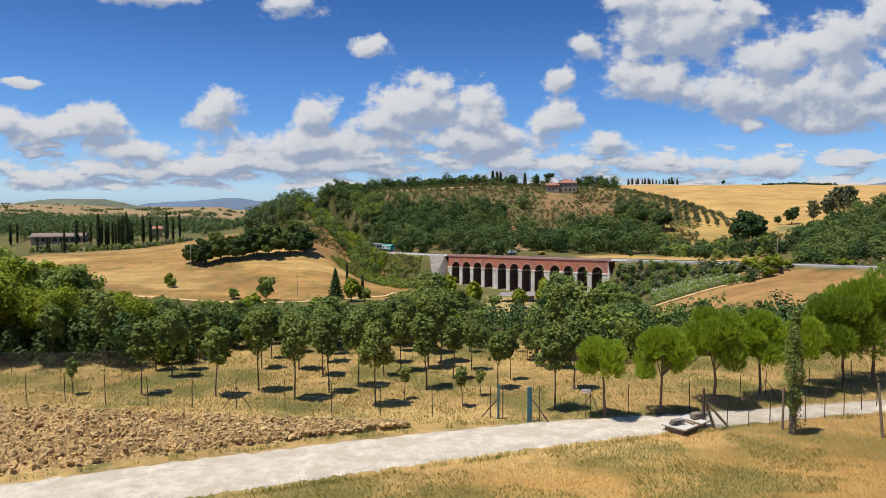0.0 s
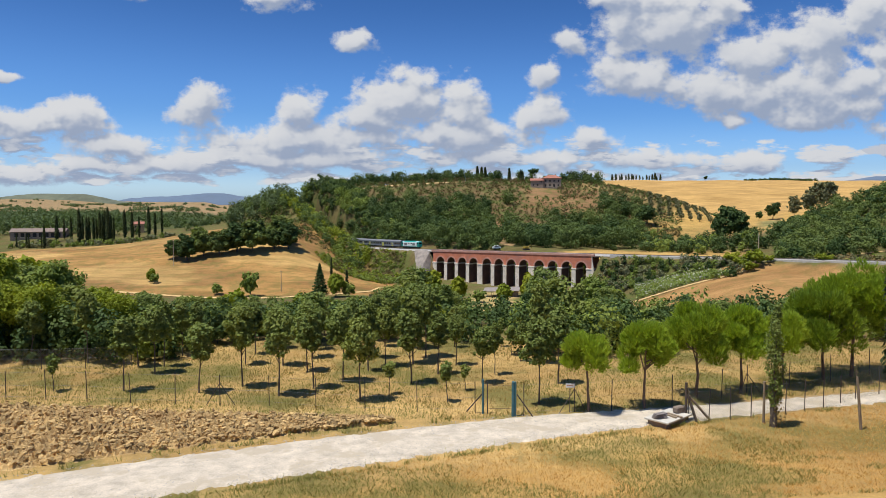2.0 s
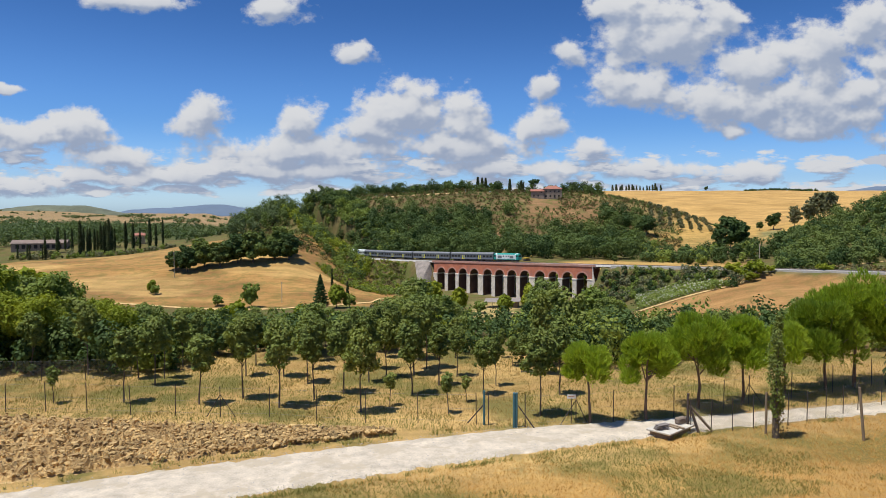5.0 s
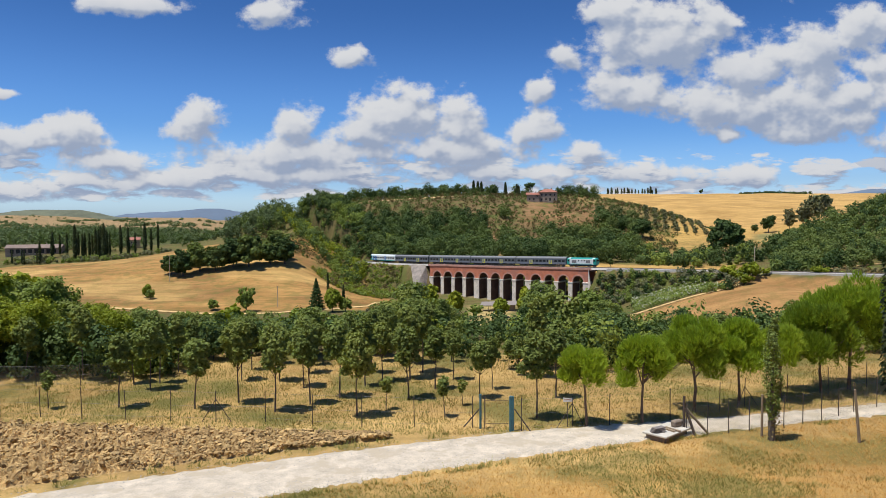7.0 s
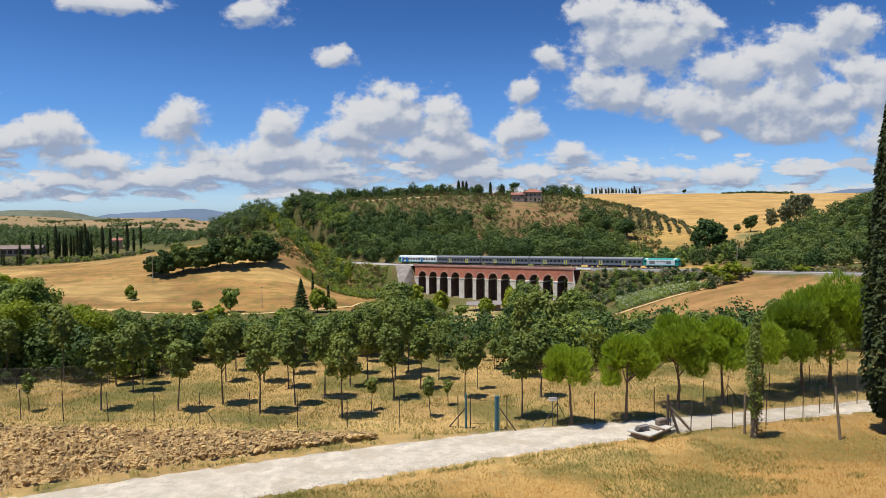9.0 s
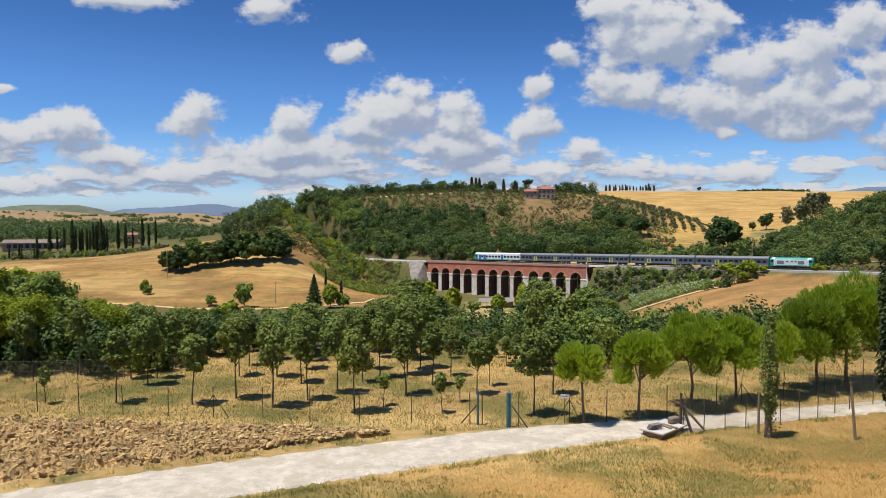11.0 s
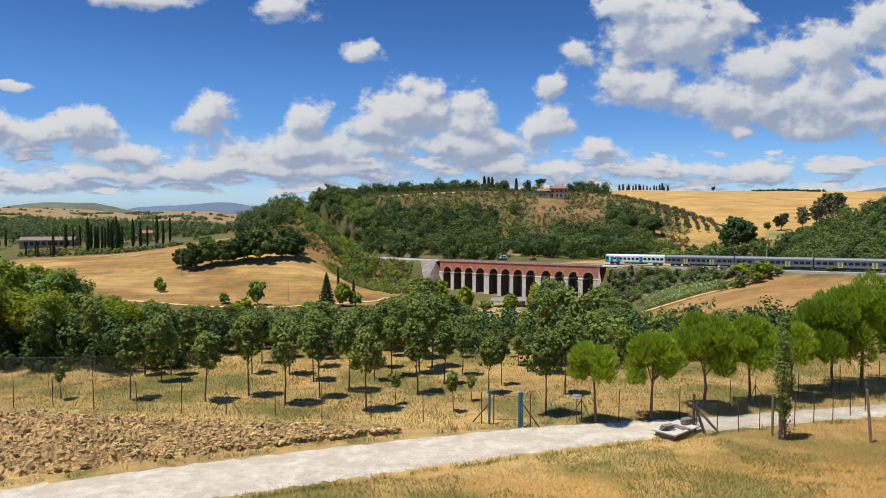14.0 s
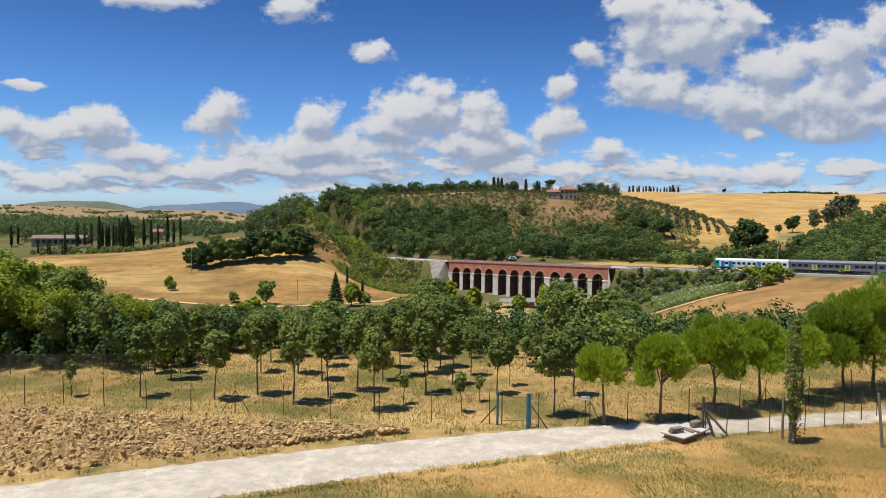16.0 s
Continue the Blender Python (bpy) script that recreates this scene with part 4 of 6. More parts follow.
def orchard():
    rng = np.random.default_rng(11)
    group = "young trees of the plantation"
    kinds = [broadleaf("young_oak", 40 + i, 4.9, 1.6, w, 2700, 0.12, LEAF_ORCHARD, "young oak with a dark rounded crown on a thin trunk", group, 0.055, 10, p, l)
             for i, (w, p, l) in enumerate(((1.1, 0.2, 0.1), (0.9, 0.4, -0.1), (1.25, 0.1, 0.05), (1.0, 0.3, 0.2), (0.85, 0.5, 0.0)))]
    kinds.append(broadleaf("sapling", 60, 2.2, 0.8, 0.45, 500, 0.10, LEAF_ORCHARD, "spindly sapling with sparse leaves", group, 0.03, 6, 0.2, 0.15))
    front = ((-7.7, 36.2, 0), (-6.1, 37.6, 1), (-4.7, 38.9, 2), (-3.4, 35.2, 2), (-0.9, 38.6, 3), (3.0, 38.6, 0), (3.9, 40.4, 1), (5.5, 34.4, 2),
             (7.2, 38.3, 4), (-19.8, 37.4, 5), (-16.1, 37.3, 1), (-12.0, 36.9, 3), (-10.0, 38.0, 0), (-2.0, 36.2, 5), (1.0, 34.8, 5), (2.0, 37.2, 5),
             (-15.9, 41.1, 2), (0.6, 40.7, 4), (-3.5, 41.4, 1), (-7.1, 41.4, 3))
    rows = [(k, x, y, rng.uniform(0, 360), rng.uniform(0.92, 1.08), rng.uniform(0.92, 1.06)) for x, y, k in front]
    for y in np.arange(43.2, 50, 2.5):
        for x in np.arange(-34, 36, 2.6):
            px, py = x + rng.uniform(-0.9, 0.9), y + rng.uniform(-0.8, 0.8)
            if abs(px / py) < 0.66 and not (px / py < -0.35 and py > 44.5) and rng.random() < (0.85 if y < 60 else 0.6) and not (px > 9 and y < 47 + 0.2 * px):
                rows.append((int(rng.integers(0, 5)), px, py, rng.uniform(0, 360), rng.uniform(0.85, 1.15), rng.uniform(0.9, 1.1)))
    rows = [(k, x, y, turn, min(s, max(0.45, (10 - (crest(x / y) - 0.004) * y) / 5.0)), t) for k, x, y, turn, s, t in rows]
    set_out(kinds, rows)


orchard()


def valley_wood():
    rng = np.random.default_rng(21)
    group = "trees of the valley wood"
    mats = (LEAF_OAK, LEAF_BRIGHT, LEAF_DARK, LEAF_OAK, LEAF_OLIVE, LEAF_OAK)
    labels = ("leafy green oak of the valley wood", "light green leafy tree of the valley wood", "dark green leafy tree of the valley wood")
    kinds = []
    for leaves, size in ((3600, 0.30), (1500, 0.50)):
        for i in range(6):
            kinds.append(broadleaf("valley_tree", 80 + i, 9.0, 1.2, (3.1, 2.7, 3.3, 2.9, 2.5, 3.5)[i], leaves, size, mats[i], labels[(0, 1, 2, 0, 1, 0)[i]], group, 0.2, 13, 0.2))
    rows = []
    for _ in range(9000):
        y = 88 + 165 * rng.random()
        u = rng.uniform(-0.68, 0.66)
        x = u * y
        top = crest(u) + rng.uniform(0.0, 0.05)
        tall = (10 - z_at(x, y)) - top * y
        n, s, _ = rail_near(x, y)
        if tall < 4 or tall > 15 or n < 16 or (u > 0.31 and y > 165):
            continue
        if 0.06 < u < 0.13 and y > 150 and tall < 9:
            continue
        size = tall / 9.0
        if any((x - q[1]) ** 2 + (y - q[2]) ** 2 < (1.75 * (size + q[4])) ** 2 for q in rows):
            continue
        rows.append((int(rng.choice(6, p=(0.24, 0.16, 0.18, 0.18, 0.12, 0.12))) + (6 if y > 140 else 0), x, y, rng.uniform(0, 360), size, rng.uniform(0.95, 1.05)))
        if len(rows) >= 235:
            break
    set_out(kinds, rows)


valley_wood()


def edge_wood():
    """Lower trees that close the orchard's far side."""
    rng = np.random.default_rng(25)
    group = "trees at the orchard's far edge"
    mats = (LEAF_OAK, LEAF_BRIGHT, LEAF_ORCHARD, LEAF_DARK)
    kinds = [broadleaf("edge_tree", 70 + i, 4.0, 0.3, (1.7, 1.5, 1.6, 1.8)[i], 2000, 0.14, mats[i], "leafy green tree at the far edge of the plantation", group, 0.07, 12, 0.25) for i in range(4)]
    kinds.append(broadleaf("big_tree", 76, 7.0, 0.4, 2.9, 6500, 0.19, LEAF_BRIGHT, "large bright green tree beside the plantation", group, 0.16, 18, 0.2))
    kinds.append(broadleaf("big_tree", 77, 7.0, 0.3, 3.0, 6000, 0.19, LEAF_OAK, "large dark green tree beside the plantation", group, 0.16, 18, 0.2))
    kinds.append(broadleaf("big_tree", 78, 6.9, 2.6, 3.5, 7000, 0.16, LEAF_BRIGHT, "large bright green tree spreading over dark bushes", group, 0.17, 18, 0.1))
    rows = [(6, -30.0, 44.9, 15, 1.0, 1.0), (6, -25.6, 46.2, 130, 0.72, 1.0), (6, -21.4, 47.6, 260, 0.6, 1.0), (4, -31.0, 50, 40, 1.05, 1.0), (4, -28.2, 46.8, 140, 0.75, 1.0), (5, -35, 56, 200, 1.15, 1.0), (5, -30.5, 58, 20, 0.8, 1.0), (5, -26.3, 55, 90, 0.5, 1.0),
            (4, -24, 52, 250, 0.6, 1.0), (4, -33.5, 46, 10, 0.8, 1.0)]
    for _ in range(6000):
        y = 49.5 + 50 * rng.random() ** 1.2
        u = rng.uniform(-0.68, 0.68)
        x = u * y
        if x > 12 and y < 50 + 0.12 * x:
            continue
        tall = (10 - z_at(x, y)) - (crest(u) + rng.uniform(-0.004, 0.03)) * y
        if tall < 1.6 or tall > 8:
            continue
        size = tall / 4.0
        if any((x - q[1]) ** 2 + (y - q[2]) ** 2 < (0.85 * (size + min(q[4], 1.2))) ** 2 for q in rows):
            continue
        rows.append((int(rng.integers(0, 4)), x, y, rng.uniform(0, 360), size, 1.0))
        if len(rows) >= 235:
            break
    set_out(kinds, rows)


edge_wood()


def far_wood(name, seed, spots, label, mats, size=0.9, per=150, category="wood"):
    """Distant trees, too many to tell apart: crowns of leaf clumps, one mesh for each of the leaf colours. spots: x, y, tall, wide."""
    rng = np.random.default_rng(seed)
    ob = thing(name, 0, 0, 0, 0, label, category, kind="stuff")
    share = [[] for _ in mats]
    for x, y, tall, wide in spots:
        z = z_at(x, y)
        lobes = [(x + a, y + b, z + c, d, e, f) for a, b, c, d, e, f in crown_lobes(rng, tall, -tall * 0.12, wide, 5, 0.15, 1.2)]
        which = int(rng.integers(0, len(mats)))
        share[which].append(lobed(rng, lobes, int(per * (wide / 3.5)), size, 1.5, 0.25))
    for mat, rows in zip(mats, share):
        if rows:
            tagged(quads("crowns", np.concatenate(rows), mat, ob), kind="stuff")
    return ob


def scatter(rng, count, where, tall, wide, gap):
    """Random spots: where() gives x, y; keeps trees apart by gap times their width."""
    rows, cells = [], {}
    for _ in range(count):
        got = where(rng)
        if got is None:
            continue
        x, y = got
        h = rng.uniform(*tall)
        w = h * rng.uniform(*wide)
        cell = (int(x // 12), int(y // 12))
        near = [q for i in (-1, 0, 1) for j in (-1, 0, 1) for q in cells.get((cell[0] + i, cell[1] + j), ())]
        if any((x - q[0]) ** 2 + (y - q[1]) ** 2 < (gap * (w + q[3])) ** 2 for q in near):
            continue
        rows.append((x, y, h, w))
        cells.setdefault(cell, []).append(rows[-1])
    return rows


def far_woods():
    rng = np.random.default_rng(31)

    def open_ground(x, y):
        n, s, off = rail_near(x, y)
        return abs(off) > 9

    def hill_dense(r):
        y = 345 + 140 * r.random()
        u = r.uniform(-0.26, 0.30)
        x = u * y
        n, s, off = rail_near(x, y)
        top = 424 if 0.12 < u < 0.25 else (440 if u < -0.08 else 462)
        if y > top + 14 * noise.noise(Vector((x / 16, y / 40, 5.3))) or noise.noise(Vector((x / 30, y / 24, 1.7))) < -0.34 + (0.15 if u > 0.25 else 0.0):
            return None
        if -n < (13 + 24 * math.exp(-((s - 84) / 24) ** 2) if 46 < s < 115 else 9.5):
            return None
        if abs(x - 39 - 0.035 * (y - 346) - 2 * math.sin(y / 11)) < 4.5 or 0.268 < u < 0.28 and y < 440:
            return None
        return (x, y) if open_ground(x, y) and not (x < -25 + (y - 420) * 0.2 and y < 430) else None

    def hill_top(r):
        y, u = r.uniform(535, 575), r.uniform(-0.175, 0.245)
        if 0.10 < u < 0.20 and (y < 556 or noise.noise(Vector((u * 40, 0, 3))) < 0):
            return None
        return (u * y, y)

    def hill_scrub(r):
        y, u = r.uniform(400, 545), r.uniform(-0.24, 0.36)
        bare = 0.13 < u < 0.25 and 450 < y < 508 and r.random() < 0.35
        return (u * y, y) if open_ground(u * y, y) and not bare and not (0.145 < u < 0.185 and 480 < y < 520) else None

    rows = scatter(rng, 5200, hill_dense, (8, 14.5), (0.48, 0.64), 0.52)
    far_wood("hill_wood", 1, rows, "dense dark green oak wood on the hillside", (LEAF_DARK, LEAF_HILL, LEAF_MID, LEAF_HILL), 0.62, 440)
    rows = scatter(rng, 520, hill_top, (6, 12.5), (0.42, 0.6), 0.5)
    far_wood("ridge_wood", 2, rows, "row of dark trees along the hill's ridge", (LEAF_DARK, LEAF_HILL), 0.62, 280)
    rows = scatter(rng, 5200, hill_scrub, (0.9, 3.6), (0.6, 0.95), 0.5)
    far_wood("hill_scrub", 3, rows, "green and straw-coloured scrub on the hillside", (LEAF_SCRUB, LEAF_HILL, LEAF_SCRUB, LEAF_HILL), 0.45, 90, "scrub")

    def right_spur(r):
        y, u = r.uniform(245, 372), r.uniform(0.50, 0.75)
        n, s, off = rail_near(u * y, y)
        return (u * y, y) if n < -12 - 160 * max(0.0, u - 0.47) and open_ground(u * y, y) else None

    def right_belt(r):
        y, u = r.uniform(300, 440), r.uniform(0.30, 0.50)
        n, s, off = rail_near(u * y, y)
        return (u * y, y) if (-n > 9 and (-n < 75 and u > 0.36 or 40 < -n < 90 or (-n < 24 and u > 0.33))) else None

    def left_back(r):
        y, u = r.uniform(500, 900), r.uniform(-0.70, -0.24)
        return (u * y, y) if y < 620 and u < -0.42 or noise.noise(Vector((u * 9, y / 60, 4.1))) > -0.25 else None

    rows = scatter(rng, 1300, right_spur, (5.5, 9.5), (0.42, 0.6), 0.55)
    far_wood("spur_wood", 4, rows, "dense green wood on the spur above the railway", (LEAF_HILL, LEAF_DARK, LEAF_MID), 0.55, 330)
    rows = scatter(rng, 500, right_belt, (4.5, 9.5), (0.4, 0.55), 0.62)
    far_wood("lineside_wood", 5, rows, "belt of green trees beside the railway", (LEAF_OAK, LEAF_HILL, LEAF_DARK, LEAF_HILL), 0.6, 300)
    rows = [(x, y, h * (1.55 if x / y < -0.43 else 1.0), w * (1.9 if x / y < -0.43 else 1.3)) for x, y, h, w in scatter(rng, 1100, left_back, (4.5, 9), (0.4, 0.6), 0.75)]
    far_wood("plateau_wood", 6, rows, "green woodland behind the villa", (LEAF_HAZE, LEAF_HILL, LEAF_HAZE), 0.95, 62)

    def hedge(r):
        s, n = r.uniform(82, 140), r.uniform(6, 40)
        x, y = RAIL_P[0] + s * RAIL_D[0] + n * RAIL_D[1], RAIL_P[1] + s * RAIL_D[1] - n * RAIL_D[0]
        return (x, y) if (n < 23 or s < 96) and not (x > 72 and 239 < y < 262 and n > 10) else None

    def left_bank(r):
        s, a = r.uniform(-72, -14), r.uniform(4.3, 34)
        if s > -29 and a < 15:
            return None
        x, y, _, h = rail_place(s)
        return x + a * math.sin(h), y - a * math.cos(h)

    def east_bank(r):
        s, n = r.uniform(120, 250), r.uniform(-30, -7)
        x, y = RAIL_P[0] + s * RAIL_D[0] + n * RAIL_D[1], RAIL_P[1] + s * RAIL_D[1] - n * RAIL_D[0]
        return (x, y) if x / y > 0.5 and abs(n + 13 + 0.10 * (s - 150)) > 2.5 else None

    rows = scatter(rng, 600, east_bank, (1.0, 2.6), (0.6, 0.9), 0.55)
    far_wood("east_bank_scrub", 15, rows, "low green and dry scrub on the cutting's far bank", (LEAF_OAK, LEAF_OLIVE, LEAF_DRY), 0.4, 170, "scrub")

    def left_screen(r):
        x, y, _, h = rail_place(r.uniform(-245, -61))
        a = r.uniform(5.5, 19)
        return x + a * math.sin(h), y - a * math.cos(h)

    rows = scatter(rng, 2200, hedge, (2.4, 4.6), (0.5, 0.75), 0.42)
    far_wood("bank_scrub", 7, rows, "green bushes and olives on the railway bank", (LEAF_OAK, LEAF_OLIVE, LEAF_DARK), 0.42, 300, "scrub")
    rows = scatter(rng, 1500, left_bank, (1.2, 3.4), (0.6, 0.9), 0.36)
    far_wood("slope_scrub", 8, rows, "low green and dry scrub beside the viaduct", (LEAF_OAK, LEAF_BRIGHT, LEAF_OAK, LEAF_SCRUB), 0.40, 170, "scrub")
    rows = scatter(rng, 1500, left_screen, (5.5, 9.5), (0.45, 0.6), 0.40)
    far_wood("cutting_scrub", 9, rows, "light green thicket hiding the railway cutting", (LEAF_OAK, LEAF_BRIGHT, LEAF_HILL), 0.55, 190, "scrub")

    def cut_wood(r):
        x, y, _, h = rail_place(r.uniform(-245, -58))
        a = -r.uniform(4.8, 24)
        return x + a * math.sin(h), y - a * math.cos(h)

    rows = scatter(rng, 1700, cut_wood, (5, 10.5), (0.48, 0.64), 0.42)
    far_wood("cutting_wood", 18, rows, "dense green wood on the cutting's far slope", (LEAF_HILL, LEAF_DARK, LEAF_OAK), 0.6, 330)

    def west_wood(r):
        y, u = r.uniform(478, 560), r.uniform(-0.275, -0.14)
        return (u * y, y) if open_ground(u * y, y) else None

    rows = scatter(rng, 500, west_wood, (9, 15), (0.34, 0.46), 0.6)
    far_wood("west_wood", 11, rows, "tall green wood at the hill's western end", (LEAF_HAZE, LEAF_MID), 0.62, 330)

    # thicket added so that no sunlit bank shows through the arches
    def behind_arches(r):
        s, n = r.uniform(-14, 78), r.uniform(-15, -4.5)
        return RAIL_P[0] + s * RAIL_D[0] + n * RAIL_D[1], RAIL_P[1] + s * RAIL_D[1] - n * RAIL_D[0]

    rows = []
    for x, y, h, w in scatter(rng, 700, behind_arches, (4, 8), (0.4, 0.55), 0.5):
        s = (x - RAIL_P[0]) * RAIL_D[0] + (y - RAIL_P[1]) * RAIL_D[1]
        h = min(h, -13.4 + 0.0255 * s - 1.5 - z_at(x, y))
        if h > 1.5:
            rows.append((x, y, h, max(1.2, min(w, h * 0.6))))
    far_wood("thicket", 12, rows, "added dark thicket that darkens the view through the arches", (LEAF_DARK, LEAF_OAK), 0.7, 200, "scrub")

    def copses(r):
        y, u = r.uniform(1150, 2600), r.uniform(-0.75, -0.20)
        return (u * y, y) if noise.noise(Vector((u * 16, y / 140, 8.8))) > 0.18 else None

    rows = scatter(rng, 1500, copses, (3.5, 8), (0.9, 1.6), 0.4)
    far_wood("distant_copses", 13, rows, "scattered dark copses on the far fields", (LEAF_HAZE,), 2.0, 30)

    def undergrowth(r):
        y, u = 70 + 187 * r.random(), r.uniform(-0.68, 0.66)
        n, s, off = rail_near(u * y, y)
        return (u * y, y) if n > 14 and not (u > 0.30 and y > 160) and not (0.06 < u < 0.13 and y > 215) else None

    rows = scatter(rng, 700, undergrowth, (1.6, 3.4), (0.55, 0.8), 0.6)
    far_wood("undergrowth", 14, rows, "dark undergrowth of the valley wood", (LEAF_OAK, LEAF_DARK), 0.3, 190, "undergrowth")

    def orchard_edge(r):
        y, u = r.uniform(44, 66), r.uniform(-0.70, 0.68)
        return (u * y, y) if y > 50 + (3 if u > 0.15 else 0) - 7 * float(ramp(-0.25, -0.42, u)) + 2.5 * noise.noise(Vector((u * 9, 0, 2.2))) else None

    rows = scatter(rng, 800, orchard_edge, (1.2, 2.8), (0.5, 0.75), 0.5)
    far_wood("orchard_edge_scrub", 16, rows, "dark bushes closing the far side of the plantation", (LEAF_HILL, LEAF_DARK, LEAF_ORCHARD), 0.19, 560, "scrub")

    def left_thicket(r):
        y, u = r.uniform(43.6, 50), r.uniform(-0.72, -0.30)
        return (u * y, y) if y > 43.2 + 9 * max(0.0, u + 0.40) * 6 else None

    def right_thicket(r):
        y, u = r.uniform(45.6, 52), r.uniform(0.13, 0.72)
        return (u * y, y) if y > 45.6 + 3 * max(0.0, u - 0.3) * 4 else None

    rows = [(x, y, h * (1.45 if x / y < 0.3 else 0.9), w * (1.3 if x / y < 0.3 else 1.0)) for x, y, h, w in scatter(rng, 320, right_thicket, (1.8, 3.0), (0.42, 0.6), 0.55)]
    far_wood("dark_hedge", 20, rows, "dark leafy bushes behind the pines", (LEAF_HILL, LEAF_DARK, LEAF_OAK), 0.16, 1300, "scrub")
    # the dark leaves here stand in for deep shade below the big trees
    rows = scatter(rng, 260, left_thicket, (2.0, 4.2), (0.4, 0.55), 0.55)
    far_wood("dark_thicket", 19, rows, "tall bushes beside the plantation, some coloured dark for deep shade", (LEAF_HILL, LEAF_OAK, LEAF_DARK), 0.17, 1500, "scrub")

    def field_hedge(r):
        k = r.random()
        u = 0.235 + 0.22 * k
        y = 955 - 300 * k + r.uniform(-16, 16)
        return u * y, y

    rows = scatter(rng, 620, field_hedge, (2.5, 6.5), (0.5, 0.9), 0.5)
    far_wood("field_hedge", 21, rows, "belt of dark scrub along the foot of the stubble hill", (LEAF_HILL, LEAF_MID, LEAF_SCRUB), 1.1, 90, "hedge")

    def skyline_hedge(r):
        u = r.uniform(0.452, 0.55)
        return u * 1122 + r.uniform(-2, 2), 1122 + r.uniform(-6, 6)

    rows = scatter(rng, 160, skyline_hedge, (2.0, 4.5), (0.8, 1.3), 0.5)
    far_wood("skyline_hedge", 17, rows, "dark hedge along the skyline of the stubble hill", (LEAF_DARK,), 1.3, 60, "hedge")

    def villa_hedge(r):
        u = r.uniform(-0.58, -0.36)
        return u * 470 + r.uniform(-3, 3), 470 + r.uniform(-8, 8)

    rows = scatter(rng, 160, villa_hedge, (2, 4.5), (0.6, 0.9), 0.5)
    far_wood("garden_hedge", 10, rows, "rounded green garden shrubs below the villa", (LEAF_OLIVE, LEAF_OAK), 0.7, 120, "hedge")


far_woods()


# ---- pines, cypress and the thin tree by the fence ----
def pine(seed, x, y, tall, base, wide, tufts, mat, lean=0.0):
    rng = np.random.default_rng(seed)
    ob = thing("stone_pine", x, y, z_at(x, y), rng.uniform(0, 360), "young stone pine with a rounded bright green crown", "pine tree", "pines along the track")
    mid = base + (tall - base) * 0.42
    lobes = []
    for i in range(22):
        a, e = rng.uniform(0, 2 * math.pi), rng.uniform(-0.6, 1.0)
        r = wide * 0.66 * math.sqrt(max(0.05, 1 - max(e, 0) ** 2)) * rng.uniform(0.75, 1.08)
        s = wide * rng.uniform(0.26, 0.40)
        lobes.append((lean + r * math.cos(a), r * math.sin(a), mid + e * (tall - mid) * (0.8 if e > 0 else 0.9), s, s, s * 0.85))
    trunk_mesh(rng, "trunk", mid, 0.03 + tall * 0.014, lobes, ob, BARK_PINE, lean, 7)
    cells = np.asarray(lobes)
    pick = rng.integers(0, len(cells), tufts)
    way = rng.normal(0, 1, (tufts, 3))
    way[:, 2] += 0.35
    way /= np.linalg.norm(way, axis=1, keepdims=True)
    at = cells[pick, :3] + way * cells[pick, 3:] * rng.uniform(0.6, 1.05, tufts)[:, None]
    each = 9
    root = np.repeat(at, each, 0)
    dirs = np.repeat(way, each, 0) * 0.7 + np.array([0, 0, 0.95]) + rng.normal(0, 0.28, (tufts * each, 3))
    dirs /= np.linalg.norm(dirs, axis=1, keepdims=True)
    side = np.cross(dirs, rng.normal(0, 1, dirs.shape))
    side /= np.linalg.norm(side, axis=1, keepdims=True)
    size = rng.uniform(0.15, 0.33, len(root))[:, None]
    w = side * 0.014
    quads("crown", np.stack([root - w, root + w, root + dirs * size + w * 0.5, root + dirs * size - w * 0.5], 1), mat, ob, "tufts of long bright green needles")
    return ob


for seed, x, y, tall, base, wide, tufts, mat, lean in (
        (1, 7.7, 33.1, 3.75, 1.9, 1.05, 1500, NEEDLE, 0.15), (2, 10.5, 33.5, 4.2, 1.8, 1.25, 1900, NEEDLE, 0.1),
        (3, 13.7, 35.3, 4.9, 1.75, 1.55, 2500, NEEDLE, -0.05), (4, 16.5, 36.5, 4.3, 1.9, 1.4, 2100, NEEDLE, 0.05),
        (5, 19.3, 37.6, 4.0, 1.9, 1.2, 1600, NEEDLE, 0.0), (6, 22.3, 38.9, 5.0, 1.9, 2.0, 2800, NEEDLE_DARK, 0.2),
        (7, 24.3, 39.6, 6.3, 2.3, 2.5, 3600, NEEDLE, 0.1), (8, 27.0, 40.2, 6.2, 2.3, 2.4, 3000, NEEDLE_DARK, 0.0)):
    pine(seed, x, y, tall, base, wide * 1.1, int(tufts * 1.6), mat, lean)


